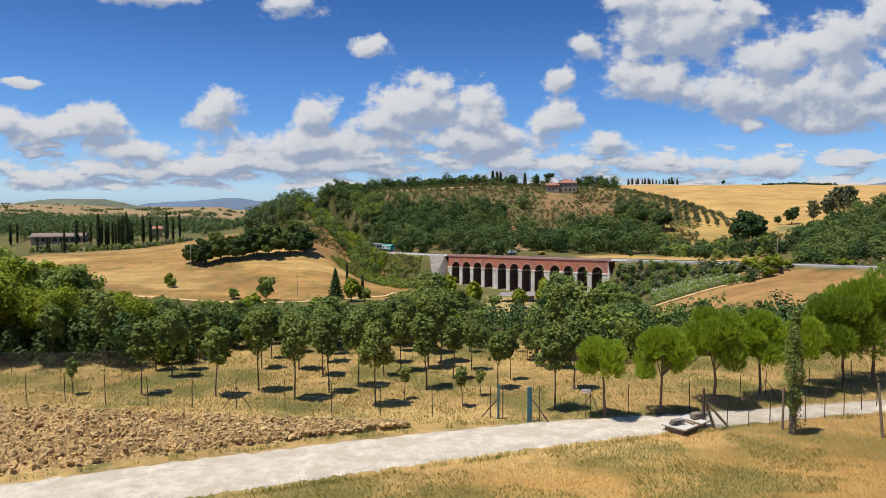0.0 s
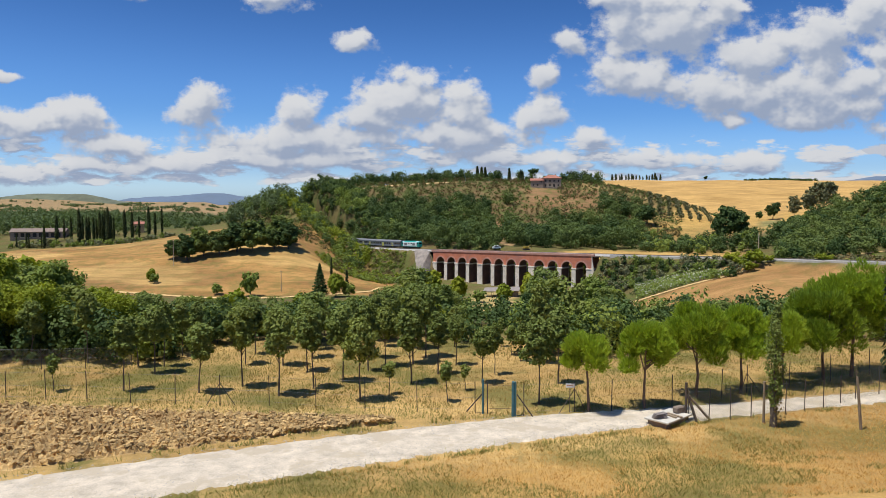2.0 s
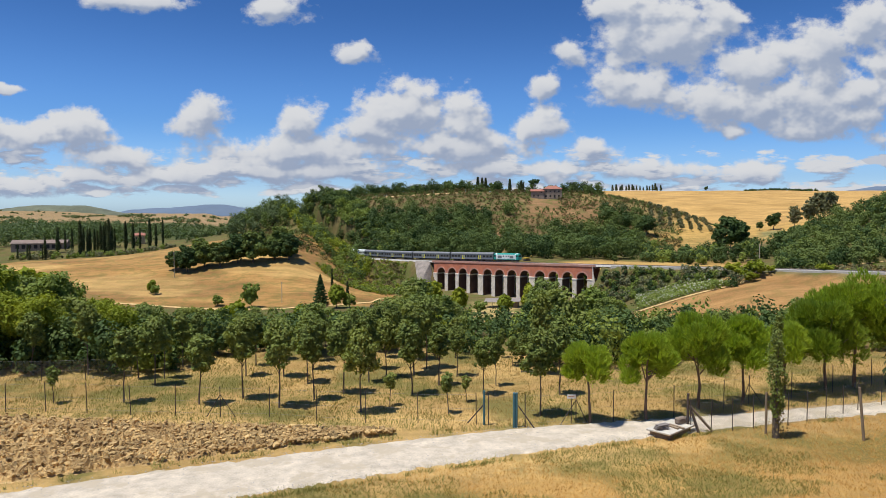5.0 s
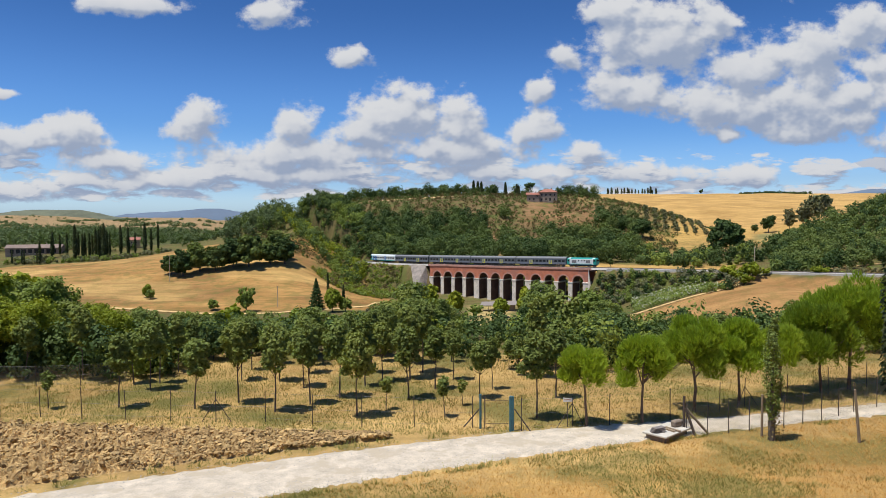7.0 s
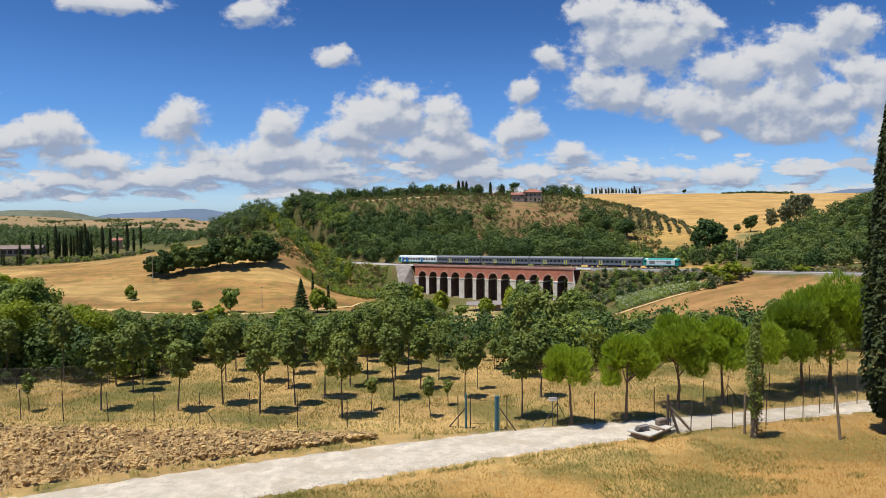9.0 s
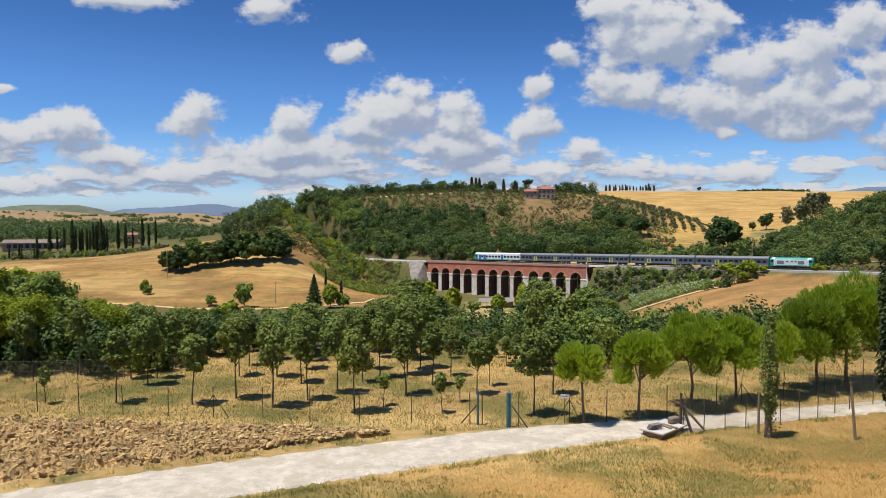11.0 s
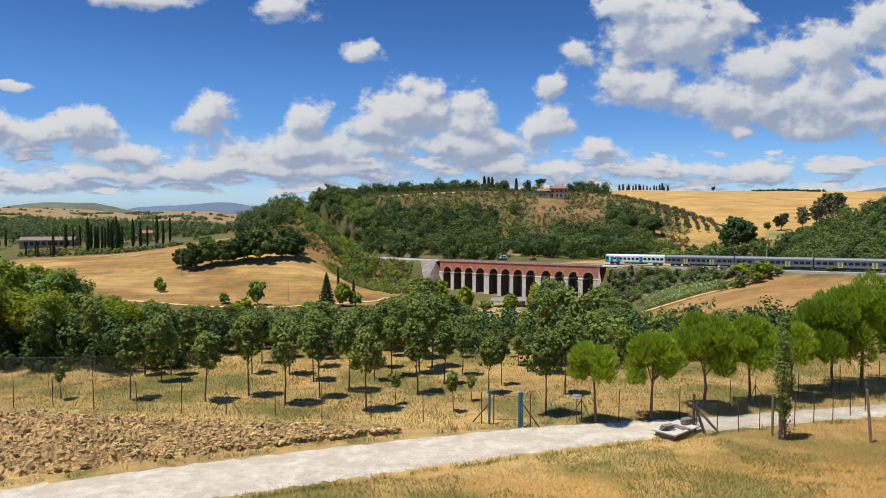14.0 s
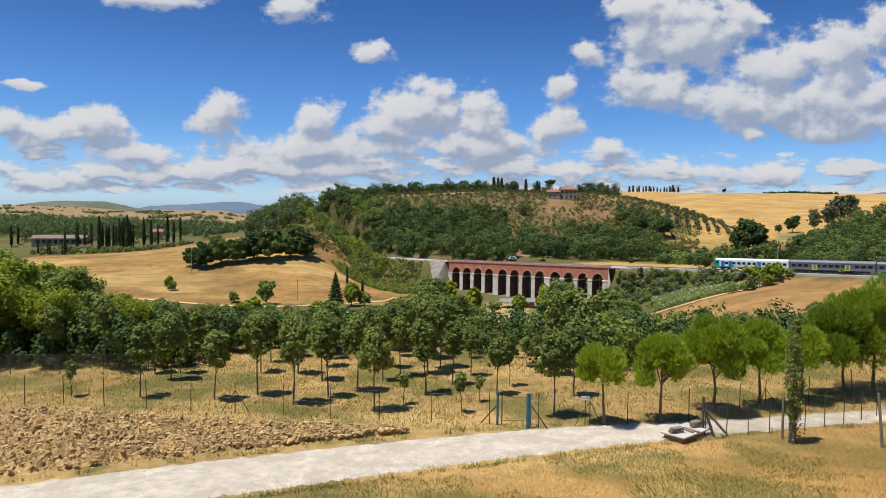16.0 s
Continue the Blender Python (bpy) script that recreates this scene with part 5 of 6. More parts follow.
def cypress(seed, x, y, tall, wide, count, size, group="", label="tall slender dark green cypress", name="cypress"):
    rng = np.random.default_rng(seed)
    ob = thing(name, x, y, z_at(x, y), 0, label, "cypress tree", group)
    h = rng.uniform(0.0, 1, count) ** 0.9
    girth = wide * np.minimum(1, (h + 0.02) * 6) ** 0.5 * np.minimum(1, (1.02 - h) * 1.5) ** 0.6
    a = rng.uniform(0, 2 * math.pi, count)
    flute = 1 + 0.16 * np.sin(a * 5 + h * 17) + 0.10 * np.sin(a * 9 - h * 31) + rng.normal(0, 0.07, count)
    r = girth * flute * rng.uniform(0.75, 1.0, count) ** 0.5
    at = np.stack([r * np.cos(a), r * np.sin(a), tall * (0.05 + 0.95 * h)], 1)
    out = np.stack([np.cos(a), np.sin(a), np.full(count, 0.6)], 1)
    quads("foliage", leaf_quads(rng, at, out, size, 0.9, 2.2), LEAF_CYPRESS, ob)
    bm = bmesh.new()
    rod(bm, (0, 0, -0.3), (0, 0, tall * 0.12), max(0.1, wide * 0.18), max(0.08, wide * 0.15), 8)
    rod(bm, (0, 0, tall * 0.12), (0, 0, tall * 0.9), max(0.08, wide * 0.15), 0.03, 6)
    part("trunk", bm, BARK, ob)
    return ob


cypress(71, 21.65, 30.9, 15.6, 0.95, 15000, 0.13, label="very tall dense dark green cypress on the lawn")


def ivy_tree():
    rng = np.random.default_rng(72)
    ob = thing("slender_tree", 15.4, 30.7, z_at(15.4, 30.7), 0, "slender ivy-clad tree with a dark bare foot", "tree")
    n = 4000
    h = np.clip(rng.choice(np.linspace(0, 1, 60), n) + rng.normal(0, 0.02, n), 0, 1)
    a = rng.uniform(0, 2 * math.pi, n)
    r = (0.10 + 0.23 * np.sin(np.clip(h * 1.05, 0, 1) * math.pi) ** 0.7) * (1 + 0.35 * np.sin(h * 23 + a * 2) + rng.normal(0, 0.22, n)) * rng.uniform(0.4, 1, n) ** 0.5
    at = np.stack([r * np.cos(a) + 0.06 * np.sin(h * 7), r * np.sin(a), 0.95 + 4.5 * h], 1)
    quads("crown", leaf_quads(rng, at, np.stack([np.cos(a), np.sin(a), 0 * a], 1), 0.065), LEAF_ORCHARD, ob)
    bm = bmesh.new()
    for i in range(7):
        b = i * 0.9
        rod(bm, (0.10 * math.cos(b), 0.10 * math.sin(b), -0.2), (0.07 * math.cos(b + 1), 0.07 * math.sin(b + 1), 2.0), 0.07, 0.05, 6)
    rod(bm, (0, 0, 1.8), (0.03, 0, 5.1), 0.09, 0.02, 6)
    part("trunk", bm, BARK, ob)
    n = 260
    at = np.stack([rng.normal(0.12, 0.16, n), rng.normal(0, 0.12, n), rng.uniform(0.15, 1.5, n)], 1)
    quads("dead_leaves", leaf_quads(rng, at, rng.normal(0, 1, (n, 3)), 0.07), LEAF_DRY, ob, "dry brown leaves at the foot")


ivy_tree()


# ---- ploughed field ----
def plough_top(x):
    return 31.6 - 0.150 * x


def plough():
    rng = np.random.default_rng(81)
    xs = np.arange(-36, -0.2, 0.11)
    count = 92
    verts, faces = [], []
    for x in xs:
        lo, hi = float(road_side(x, True)) + 0.75, plough_top(x)
        hi = max(hi, lo + 0.05)
        for j in range(count):
            k = j / (count - 1)
            y = lo + (hi - lo) * k
            edge = min(1.0, (y - lo) / 0.5, (hi - y) / 0.4, (-0.2 - x) / 2.0)
            edge = max(0.0, edge)
            p = Vector((x, y, 0))
            rough = noise.fractal(p * 2.6, 1.0, 2.0, 4) * 0.18 + abs(noise.noise(p * 4.5)) * 0.42 + 0.26 * noise.noise(p * 8) - 0.22 * abs(noise.noise(p * 13))
            verts.append((x, y, z_at(x, y) - 0.04 + edge * (0.10 + rough)))
    for i in range(len(xs) - 1):
        for j in range(count - 1):
            q = i * count + j
            faces.append((q, q + count, q + count + 1, q + 1))
    tagged(sheet("ploughed_field", verts, faces, SOIL), "freshly ploughed dry clay field full of clods", "field", kind="structure")
    # loose clods
    ball = bmesh.new()
    bmesh.ops.create_icosphere(ball, subdivisions=1, radius=1.0)
    bv = np.array([v.co[:] for v in ball.verts])
    bf = np.array([[v.index for v in f.verts] for f in ball.faces])
    ball.free()
    n = 9000
    x = -36 + 35.5 * rng.random(n)
    lo = np.array([float(road_side(v, True)) for v in x]) + 0.85
    y = lo + (plough_top(x) - 0.1 - lo) * rng.random(n)
    keep = plough_top(x) > lo + 0.3
    x, y = x[keep], y[keep]
    n = len(x)
    r = 0.02 + 0.085 * rng.random(n) ** 2.4
    pts = bv[None] * (1 + rng.normal(0, 0.26, (n, len(bv), 1))) * (r[:, None, None] * rng.uniform(0.55, 1.6, (n, 1, 3)) * np.array([1.15, 1.15, 0.75]))
    pts = pts + np.stack([x, y, 0.14 + 0.14 * rng.random(n)], 1)[:, None]
    idx = bf[None] + (np.arange(n) * len(bv))[:, None, None]
    tagged(sheet("soil_clods", pts.reshape(-1, 3), idx.reshape(-1, 3).tolist(), SOIL), "loose brown clods of dry clay on the ploughed field", "clods", kind="stuff")


plough()


# ---- fences, gate, well cover, sign ----
def fence(name, places, tall, label, net=False, braced=()):
    """Iron posts with wires strung between them."""
    ob = thing(name, *places[0], z_at(*places[0]), 0, label, "fence")
    ox, oy, oz = places[0][0], places[0][1], z_at(*places[0])
    rng = np.random.default_rng(len(places))
    tops = []
    for x, y in places:
        z = z_at(x, y) - oz
        h = tall * rng.uniform(0.96, 1.04)
        bm = bmesh.new()
        lx, ly = rng.normal(0, 0.02), rng.normal(0, 0.02)
        rod(bm, (x - ox, y - oy, z - 0.2), (x - ox + lx, y - oy + ly, z + h), 0.022, 0.02, 6)
        rod(bm, (x - ox + lx, y - oy + ly, z + h), (x - ox + lx, y - oy + ly, z + h + 0.03), 0.024, 0.008, 6)
        part("post", bm, POST, ob)
        tops.append((x - ox, y - oy, z, h))
    for i in braced:
        for way in (-1, 1):
            j = min(max(i + way, 0), len(tops) - 1)
            a, b = Vector(tops[i][:3]), Vector(tops[j][:3])
            foot = a.lerp(b, 0.32)
            bm = bmesh.new()
            rod(bm, (a.x, a.y, a.z + tall * 0.75), (foot.x, foot.y, foot.z - 0.05), 0.018, sides=5)
            part("brace", bm, POST, ob)
    for k in (0.12, 0.5, 0.95):
        bm = bmesh.new()
        for a, b in zip(tops, tops[1:]):
            rod(bm, (a[0], a[1], a[2] + a[3] * k), (b[0], b[1], b[2] + b[3] * k), 0.0035, sides=3)
        part("wire", bm, WIRE, ob)
    if net:
        rows = []
        for a, b in zip(tops, tops[1:]):
            a0, b0 = np.array(a[:3]), np.array(b[:3])
            span = np.linalg.norm(b0 - a0)
            h = min(a[3], b[3]) * 0.9
            pitch = 0.12
            for way in (1, -1):
                for e in np.arange(-h, span, pitch):
                    lo, hi = max(0.0, e), min(span, e + h)
                    if hi - lo < 0.05:
                        continue
                    z0, z1 = (lo - e, hi - e) if way == 1 else (h - (lo - e), h - (hi - e))
                    p, q = a0 + (b0 - a0) * lo / span + (0, 0, z0 + 0.05), a0 + (b0 - a0) * hi / span + (0, 0, z1 + 0.05)
                    t = np.array([0, 0, 0.0045])
                    rows.append([p - t, q - t, q + t, p + t])
        tagged(quads("wire_net", rows, WIRE, ob, "diamond wire netting"), kind="stuff")
    return ob


fence("orchard_fence", [(-34.5, 37.0), (-32.2, 36.8), (-30, 36.6), (-27.8, 36.4), (-25.6, 36.2), (-23.4, 35.9), (-21.3, 35.7), (-19.3, 35.7), (-17.1, 35.4), (-14.8, 35.1), (-12.5, 34.8),
                        (-10.2, 34.5), (-7.8, 34.5), (-5.4, 33.8), (-3.0, 33.4), (-0.5, 33.3), (2.25, 33.0)], 1.5, "wire fence on rusty iron posts along the orchard", False, (11,))
fence("trackside_fence", [(4.5, 32.5), (7.0, 33.1), (8.8, 33.2), (12.0, 34.0), (15.0, 35.3), (16.6, 36.0), (19.4, 37.1), (22.4, 38.4), (25.6, 40.0), (29, 41.8)], 1.5, "wire fence on dark iron posts beyond the gravel track", False, (1, 5))
fence("lawn_fence", [(11.9, 31.6), (12.8, 31.45), (13.9, 31.7), (15.0, 32.0), (16.2, 32.6), (17.0, 32.75), (18.1, 33.1), (19.3, 33.6), (20.5, 34.2), (21.6, 34.8), (23.4, 35.7), (25.4, 36.7)], 1.5, "chain-link fence on iron posts between lawn and track", True)
fence("back_fence", [(-35, 43.2), (-32, 42.8), (-29, 42.5), (-26, 42.2), (-23, 42.2), (-20.5, 42.4), (-18, 43)], 1.3, "old wire fence at the wood's edge", True)


def gate():
    ob = thing("field_gate", 3.3, 32.7, 0, -17, "teal iron gate posts of the orchard entrance with slanting braces", "gate")
    for x, w in ((-0.72, 0.055), (0.72, 0.075), (0.83, 0.045)):
        bm = bmesh.new()
        rod(bm, (x, 0, -0.2), (x, 0, 1.62), w, w, 10)
        rod(bm, (x, 0, 1.62), (x, 0, 1.66), w * 1.1, w * 0.5, 10)
        part("gate_post", bm, TEAL, ob, "teal painted tubular post")
    bm = bmesh.new()
    rod(bm, (-0.52, 0.05, -0.1), (-0.52, 0.05, 1.55), 0.028)
    part("stop_post", bm, POST, ob, "rusty stop post")
    for a, b in (((-0.76, 0, 0.95), (-1.55, 0.1, 0.0)), ((0.9, 0, 1.05), (1.65, 0.1, 0.0))):
        bm = bmesh.new()
        rod(bm, a, b, 0.03)
        part("brace", bm, POST, ob)
    bm = bmesh.new()
    for z in (0.25, 1.35):
        rod(bm, (-0.5, 0.03, z), (0.62, 0.35, z), 0.009)
    for x in (-0.5, 0.62):
        rod(bm, (x, 0.03 + (x + 0.5) * 0.286, 0.25), (x, 0.03 + (x + 0.5) * 0.286, 1.35), 0.009)
    part("gate_leaf", bm, POST, ob, "thin tubular gate leaf")


gate()


def well():
    ob = thing("well_cover", 10.95, 31.45, -0.17, 41, "square block-built well with a pale concrete lid", "well")
    bm = bmesh.new()
    block(bm, 0, 0, 0.18, 1.9, 0.95, 0.46, 0.02)
    part("well_wall", bm, BLOCK, ob, "dark tuff block wall")
    bm = bmesh.new()
    block(bm, 0.0, -0.02, 0.455, 2.2, 1.2, 0.09, 0.02)
    part("lid", bm, CONCRETE, ob, "pale concrete lid")
    for i in range(4):
        pile = thing("roof_tile", 10.38 + 0.02 * i, 31.0, 0.332 + 0.06 * i, 10 + 6 * i, "weathered dark tile stacked on the well lid", "tile", "tiles stacked on the well lid")
        bm = bmesh.new()
        block(bm, 0, 0, 0.03, 0.62, 0.28, 0.045, 0.012)
        part("tile_body", bm, TILE_DARK, pile)
    for dx, turn in ((0.0, 118), (0.22, 124)):
        plank = thing("short_plank", 10.95 + dx, 31.3, 0.332, turn, "short weathered wooden plank lying on the well lid", "plank", "planks on the well lid")
        bm = bmesh.new()
        block(bm, 0, 0, 0.035, 0.8, 0.12, 0.075, 0.008)
        part("board", bm, WOOD, plank)
    stone = thing("tuff_stone", 11.55, 31.85, 0.332, 30, "rounded brown tuff block on the well lid", "stone")
    bm = bmesh.new()
    block(bm, 0, 0, 0.15, 0.55, 0.3, 0.3, 0.06)
    part("stone_body", bm, BLOCK, stone)


well()


def strut_post():
    ob = thing("strutted_post", 11.85, 31.75, 0, 0, "weathered wooden corner post with two slanting struts", "fence post")
    bm = bmesh.new()
    rod(bm, (0, 0, -0.2), (0, 0, 1.75), 0.07, 0.06, 8)
    part("post", bm, POST, ob)
    for end, r in (((0.42, -0.25, 0), 0.065), ((1.12, -0.1, 0), 0.06)):
        bm = bmesh.new()
        rod(bm, (0.06, -0.03, 1.2), end, r, r, 8)
        part("strut", bm, WOOD if end[0] > 1 else POST, ob)
    lone = thing("leaning_post", 19.0, 30.2, z_at(19.0, 30.2), 0, "leaning weathered wooden post on the lawn", "post")
    bm = bmesh.new()
    rod(bm, (0.08, 0, -0.2), (-0.16, 0.05, 2.35), 0.07, 0.055, 8)
    part("pole", bm, WOOD, lone)
    side = thing("stub_post", 15.25, 31.3, 0, 0, "grey wooden fence post behind the slender tree", "post")
    bm = bmesh.new()
    rod(bm, (0, 0, -0.2), (0, 0, 1.9), 0.06, 0.055, 8)
    part("pole", bm, WOOD, side)
    sign = thing("notice_board", 6.75, 33.0, 0, 0, "small white notice board on the braced fence post", "sign")
    bm = bmesh.new()
    block(bm, 0, -0.05, 1.32, 0.42, 0.02, 0.19, 0.004)
    board = part("board", bm, SIGN, sign)
    bm = bmesh.new()
    block(bm, -0.02, -0.063, 1.33, 0.30, 0.003, 0.03)
    part("line", bm, CAP, board, "faint red line of writing")
    bm = bmesh.new()
    rod(bm, (0, 0, -0.1), (0, 0, 1.42), 0.02)
    part("stake", bm, POST, sign)


strut_post()


# ---- grass ----
def blades(name, seed, x, y, tall, mat, label, bend=0.5, width=0.012):
    rng = np.random.default_rng(seed)
    n = len(x)
    root = np.stack([x, y, height(x, y) - 0.01], 1)
    h = (tall * rng.uniform(0.5, 1.2, n))[:, None]
    tip = root + np.concatenate([rng.normal(0, bend, (n, 2)) * h, h], 1)
    side = np.concatenate([rng.normal(0, 1, (n, 2)), np.zeros((n, 1))], 1)
    side = side / (np.linalg.norm(side, axis=1, keepdims=True) + 1e-6) * width
    return tagged(quads(name, np.stack([root - side, root + side, tip + side * 0.2, tip - side * 0.2], 1), mat), label, "grass", kind="stuff")


def grass():
    rng = np.random.default_rng(91)

    def lawn_spots(n):
        y = rng.uniform(21, 38, n)
        x = rng.uniform(-14, 27, n)
        low = np.array([float(road_side(v, False)) for v in x])
        keep = (y < low - 0.12 - 0.15 * rng.random(n)) & (np.abs(x / y) < 0.70)
        return x[keep], y[keep]

    def mask(x, y, f, seed):
        return np.array([noise.fractal(Vector((a * f, b * f, seed)), 1.0, 2.0, 3) for a, b in zip(x, y)])

    x, y = lawn_spots(125000)
    g = mask(x, y, 0.22, 3.3) - 0.018 * np.clip(x - 5, -8, 14) + 0.42 * np.clip((27 - y) / 3, -0.6, 1)     # greener near the brow of the lawn
    dry, wet = g < 0.24, g > 0.04
    blades("dry_lawn_grass", 1, x[dry], y[dry], 0.075, LAWN_STRAW, "short straw-coloured grass of the dry lawn", 0.6, 0.015)
    blades("green_lawn_grass", 2, x[wet], y[wet], 0.12, GRASS, "short green grass in patches of the lawn", 0.6, 0.014)
    y = rng.uniform(32, 50, 85000)
    x = y * rng.uniform(-0.68, 0.68, 85000)
    top = np.array([float(road_side(v, True)) for v in x])
    keep = (y > top + 0.25) & ((y > plough_top(x) + 0.1) | (x > -0.3))
    x, y = x[keep], y[keep]
    g = mask(x, y, 0.16, 7.7)
    dry, wet = g < 0.10, g > -0.10
    blades("dry_orchard_grass", 3, x[dry], y[dry], 0.10, STRAW, "tall straw-coloured grass between the young trees", 0.4, 0.014)
    blades("green_orchard_grass", 4, x[wet], y[wet], 0.13, GRASS, "tall green grass between the young trees", 0.4, 0.014)
    x = rng.uniform(-16, 20, 5000)
    side = rng.random(5000)
    y = np.array([float(road_side(v, s < 0.5)) for v, s in zip(x, side)])
    y = y + np.where(side < 0.5, 0.1 + 0.7 * rng.random(5000) ** 2, -0.25 - 0.3 * rng.random(5000))
    clump = mask(x, y, 0.9, 1.1) > 0.0
    blades("roadside_weeds", 5, x[clump], y[clump], 0.26, GRASS, "straggling weeds along the edges of the gravel track", 0.5, 0.012)


grass()


# ---- the left slope: clump of oaks, cypresses, villa ----
def slope_trees():
    group = "oaks on the brown field"
    rng = np.random.default_rng(101)
    kinds = [broadleaf("field_oak", 110 + i, 12.5, 0.0, 5.8, 3600, 0.66, (LEAF_HILL, LEAF_DARK, LEAF_MID)[i], "broad dark green oak in a clump on the brown field", group, 0.35, 8, 0.1) for i in range(3)]
    rows = [(i % 3, x, y, rng.uniform(0, 360), s, t) for i, (x, y, s, t) in enumerate((
        (-129, 364, 0.95, 1.0), (-122, 361, 1.2, 1.0), (-115, 366, 1.25, 1.0), (-107, 366, 1.3, 0.95), (-99, 370, 1.25, 0.95), (-91, 370, 1.2, 1.0),
        (-81, 375, 1.15, 0.95), (-74, 378, 1.15, 0.95), (-121, 378, 0.9, 1.0), (-108, 382, 1.0, 0.9), (-92, 386, 1.0, 0.9), (-80, 388, 1.1, 1.0)))]
    set_out(kinds, rows)
    group = "lone trees in the valley"
    kinds = [broadleaf("valley_bush", 120 + i, 4.2, 0.3, 2.4, 900, 0.42, (LEAF_BRIGHT, LEAF_OAK)[i], "rounded green bush at the edge of the field", group, 0.12, 9, 0.2) for i in range(2)]
    set_out(kinds, [(0, -125, 322, 10, 1.3, 1.2), (1, -122, 318, 80, 1.1, 1.0), (1, -73, 292, 30, 1.6, 1.5), (0, -37, 285, 60, 1.5, 1.1), (1, -32, 287, 90, 1.3, 1.0), (1, -88, 296, 140, 1.1, 1.0),
                    (0, 29, 268, 30, 1.3, 1.0), (1, 20, 270, 10, 1.2, 0.9), (0, 12, 272, 200, 1.5, 1.1), (1, 44, 262, 100, 1.6, 1.3), (0, 38, 258, 70, 1.7, 1.3)])
    # a dark conifer and two bare poplars
    rng = np.random.default_rng(130)
    x, y = -44.5, 292
    ob = thing("conifer", x, y, z_at(x, y), 0, "dark bluish conifer with a pointed crown", "conifer")
    n = 2200
    h = rng.random(n) ** 1.3
    a = rng.uniform(0, 6.283, n)
    r = 3.9 * (1 - h) ** 0.85 * (0.75 + 0.25 * np.sin(h * 60)) * rng.uniform(0.5, 1, n) ** 0.5
    quads("foliage", leaf_quads(rng, np.stack([r * np.cos(a), r * np.sin(a), 0.8 + 12 * h], 1), np.stack([np.cos(a), np.sin(a), 0 * a], 1), 0.5), LEAF_DARK, ob)
    bm = bmesh.new()
    rod(bm, (0, 0, -0.4), (0, 0, 11), 0.25, 0.04, 7)
    part("trunk", bm, BARK, ob)
    for i, (x, y, tall) in enumerate(((-40.2, 296, 14.5), (-34.5, 302, 9.0))):
        cypress(140 + i, x, y, tall, 0.55, 500, 0.4, "thin columns in the valley", "thin dark columnar tree standing in the valley")


slope_trees()


def cypress_row():
    rng = np.random.default_rng(150)
    group = "cypresses by the villa"
    spots = [((p - 784) / 1254.6, 478 + d, tall) for p, d, tall in (
        (18, 8, 12), (30, 14, 11), (135, 4, 14), (148, 10, 13), (160, 2, 17), (174, -6, 19), (180, 8, 15), (187, -4, 18), (191, -2, 14), (199, 6, 15), (204, 2, 16), (210, 5, 16),
        (215, 0, 18), (219, 3, 21), (224, -3, 19), (229, 4, 17), (234, 8, 16), (253, 10, 16), (266, 4, 18), (278, 12, 15), (295, 8, 17), (306, 14, 15), (318, 22, 18), (82, -14, 8), (86, -16, 9), (108, -18, 9), (113, -16, 12), (65, -12, 9))]
    kinds = [cypress(160 + i, 0, 0, 17, w, 700, 0.75, group, "slender dark cypress in the row beside the villa") for i, w in enumerate((1.15, 0.95, 1.3))]
    set_out(kinds, [(i % 3, u * y, y, 57 * i, tall / 17 * 1.02, 1.2) for i, (u, y, tall) in enumerate(spots)])
    group = "cypresses on the skyline"
    kinds = [cypress(170, 0, 0, 9, 1.3, 160, 1.0, group, "small dark cypress on the skyline of the stubble hill")]
    row = [(0.262 + 0.0042 * i + rng.uniform(-0.0015, 0.0015), 1115 + rng.uniform(-8, 8), rng.uniform(0.5, 1.25)) for i in range(17)]
    set_out(kinds, [(0, u * y, y, 0, s, 1.0) for u, y, s in row])
    group = "cypresses on the hill's ridge"
    kinds = [cypress(171, 0, 0, 13, 1.5, 500, 0.8, group, "dark cypress among the trees of the ridge")]
    set_out(kinds, [(0, u * y, y, 0, s, 1.0) for u, y, s in ((0.070, 541, 0.85), (0.076, 545, 0.98), (0.081, 543, 0.95), (0.115, 540, 0.9), (0.131, 542, 0.82), (0.134, 541, 0.7))])


cypress_row()


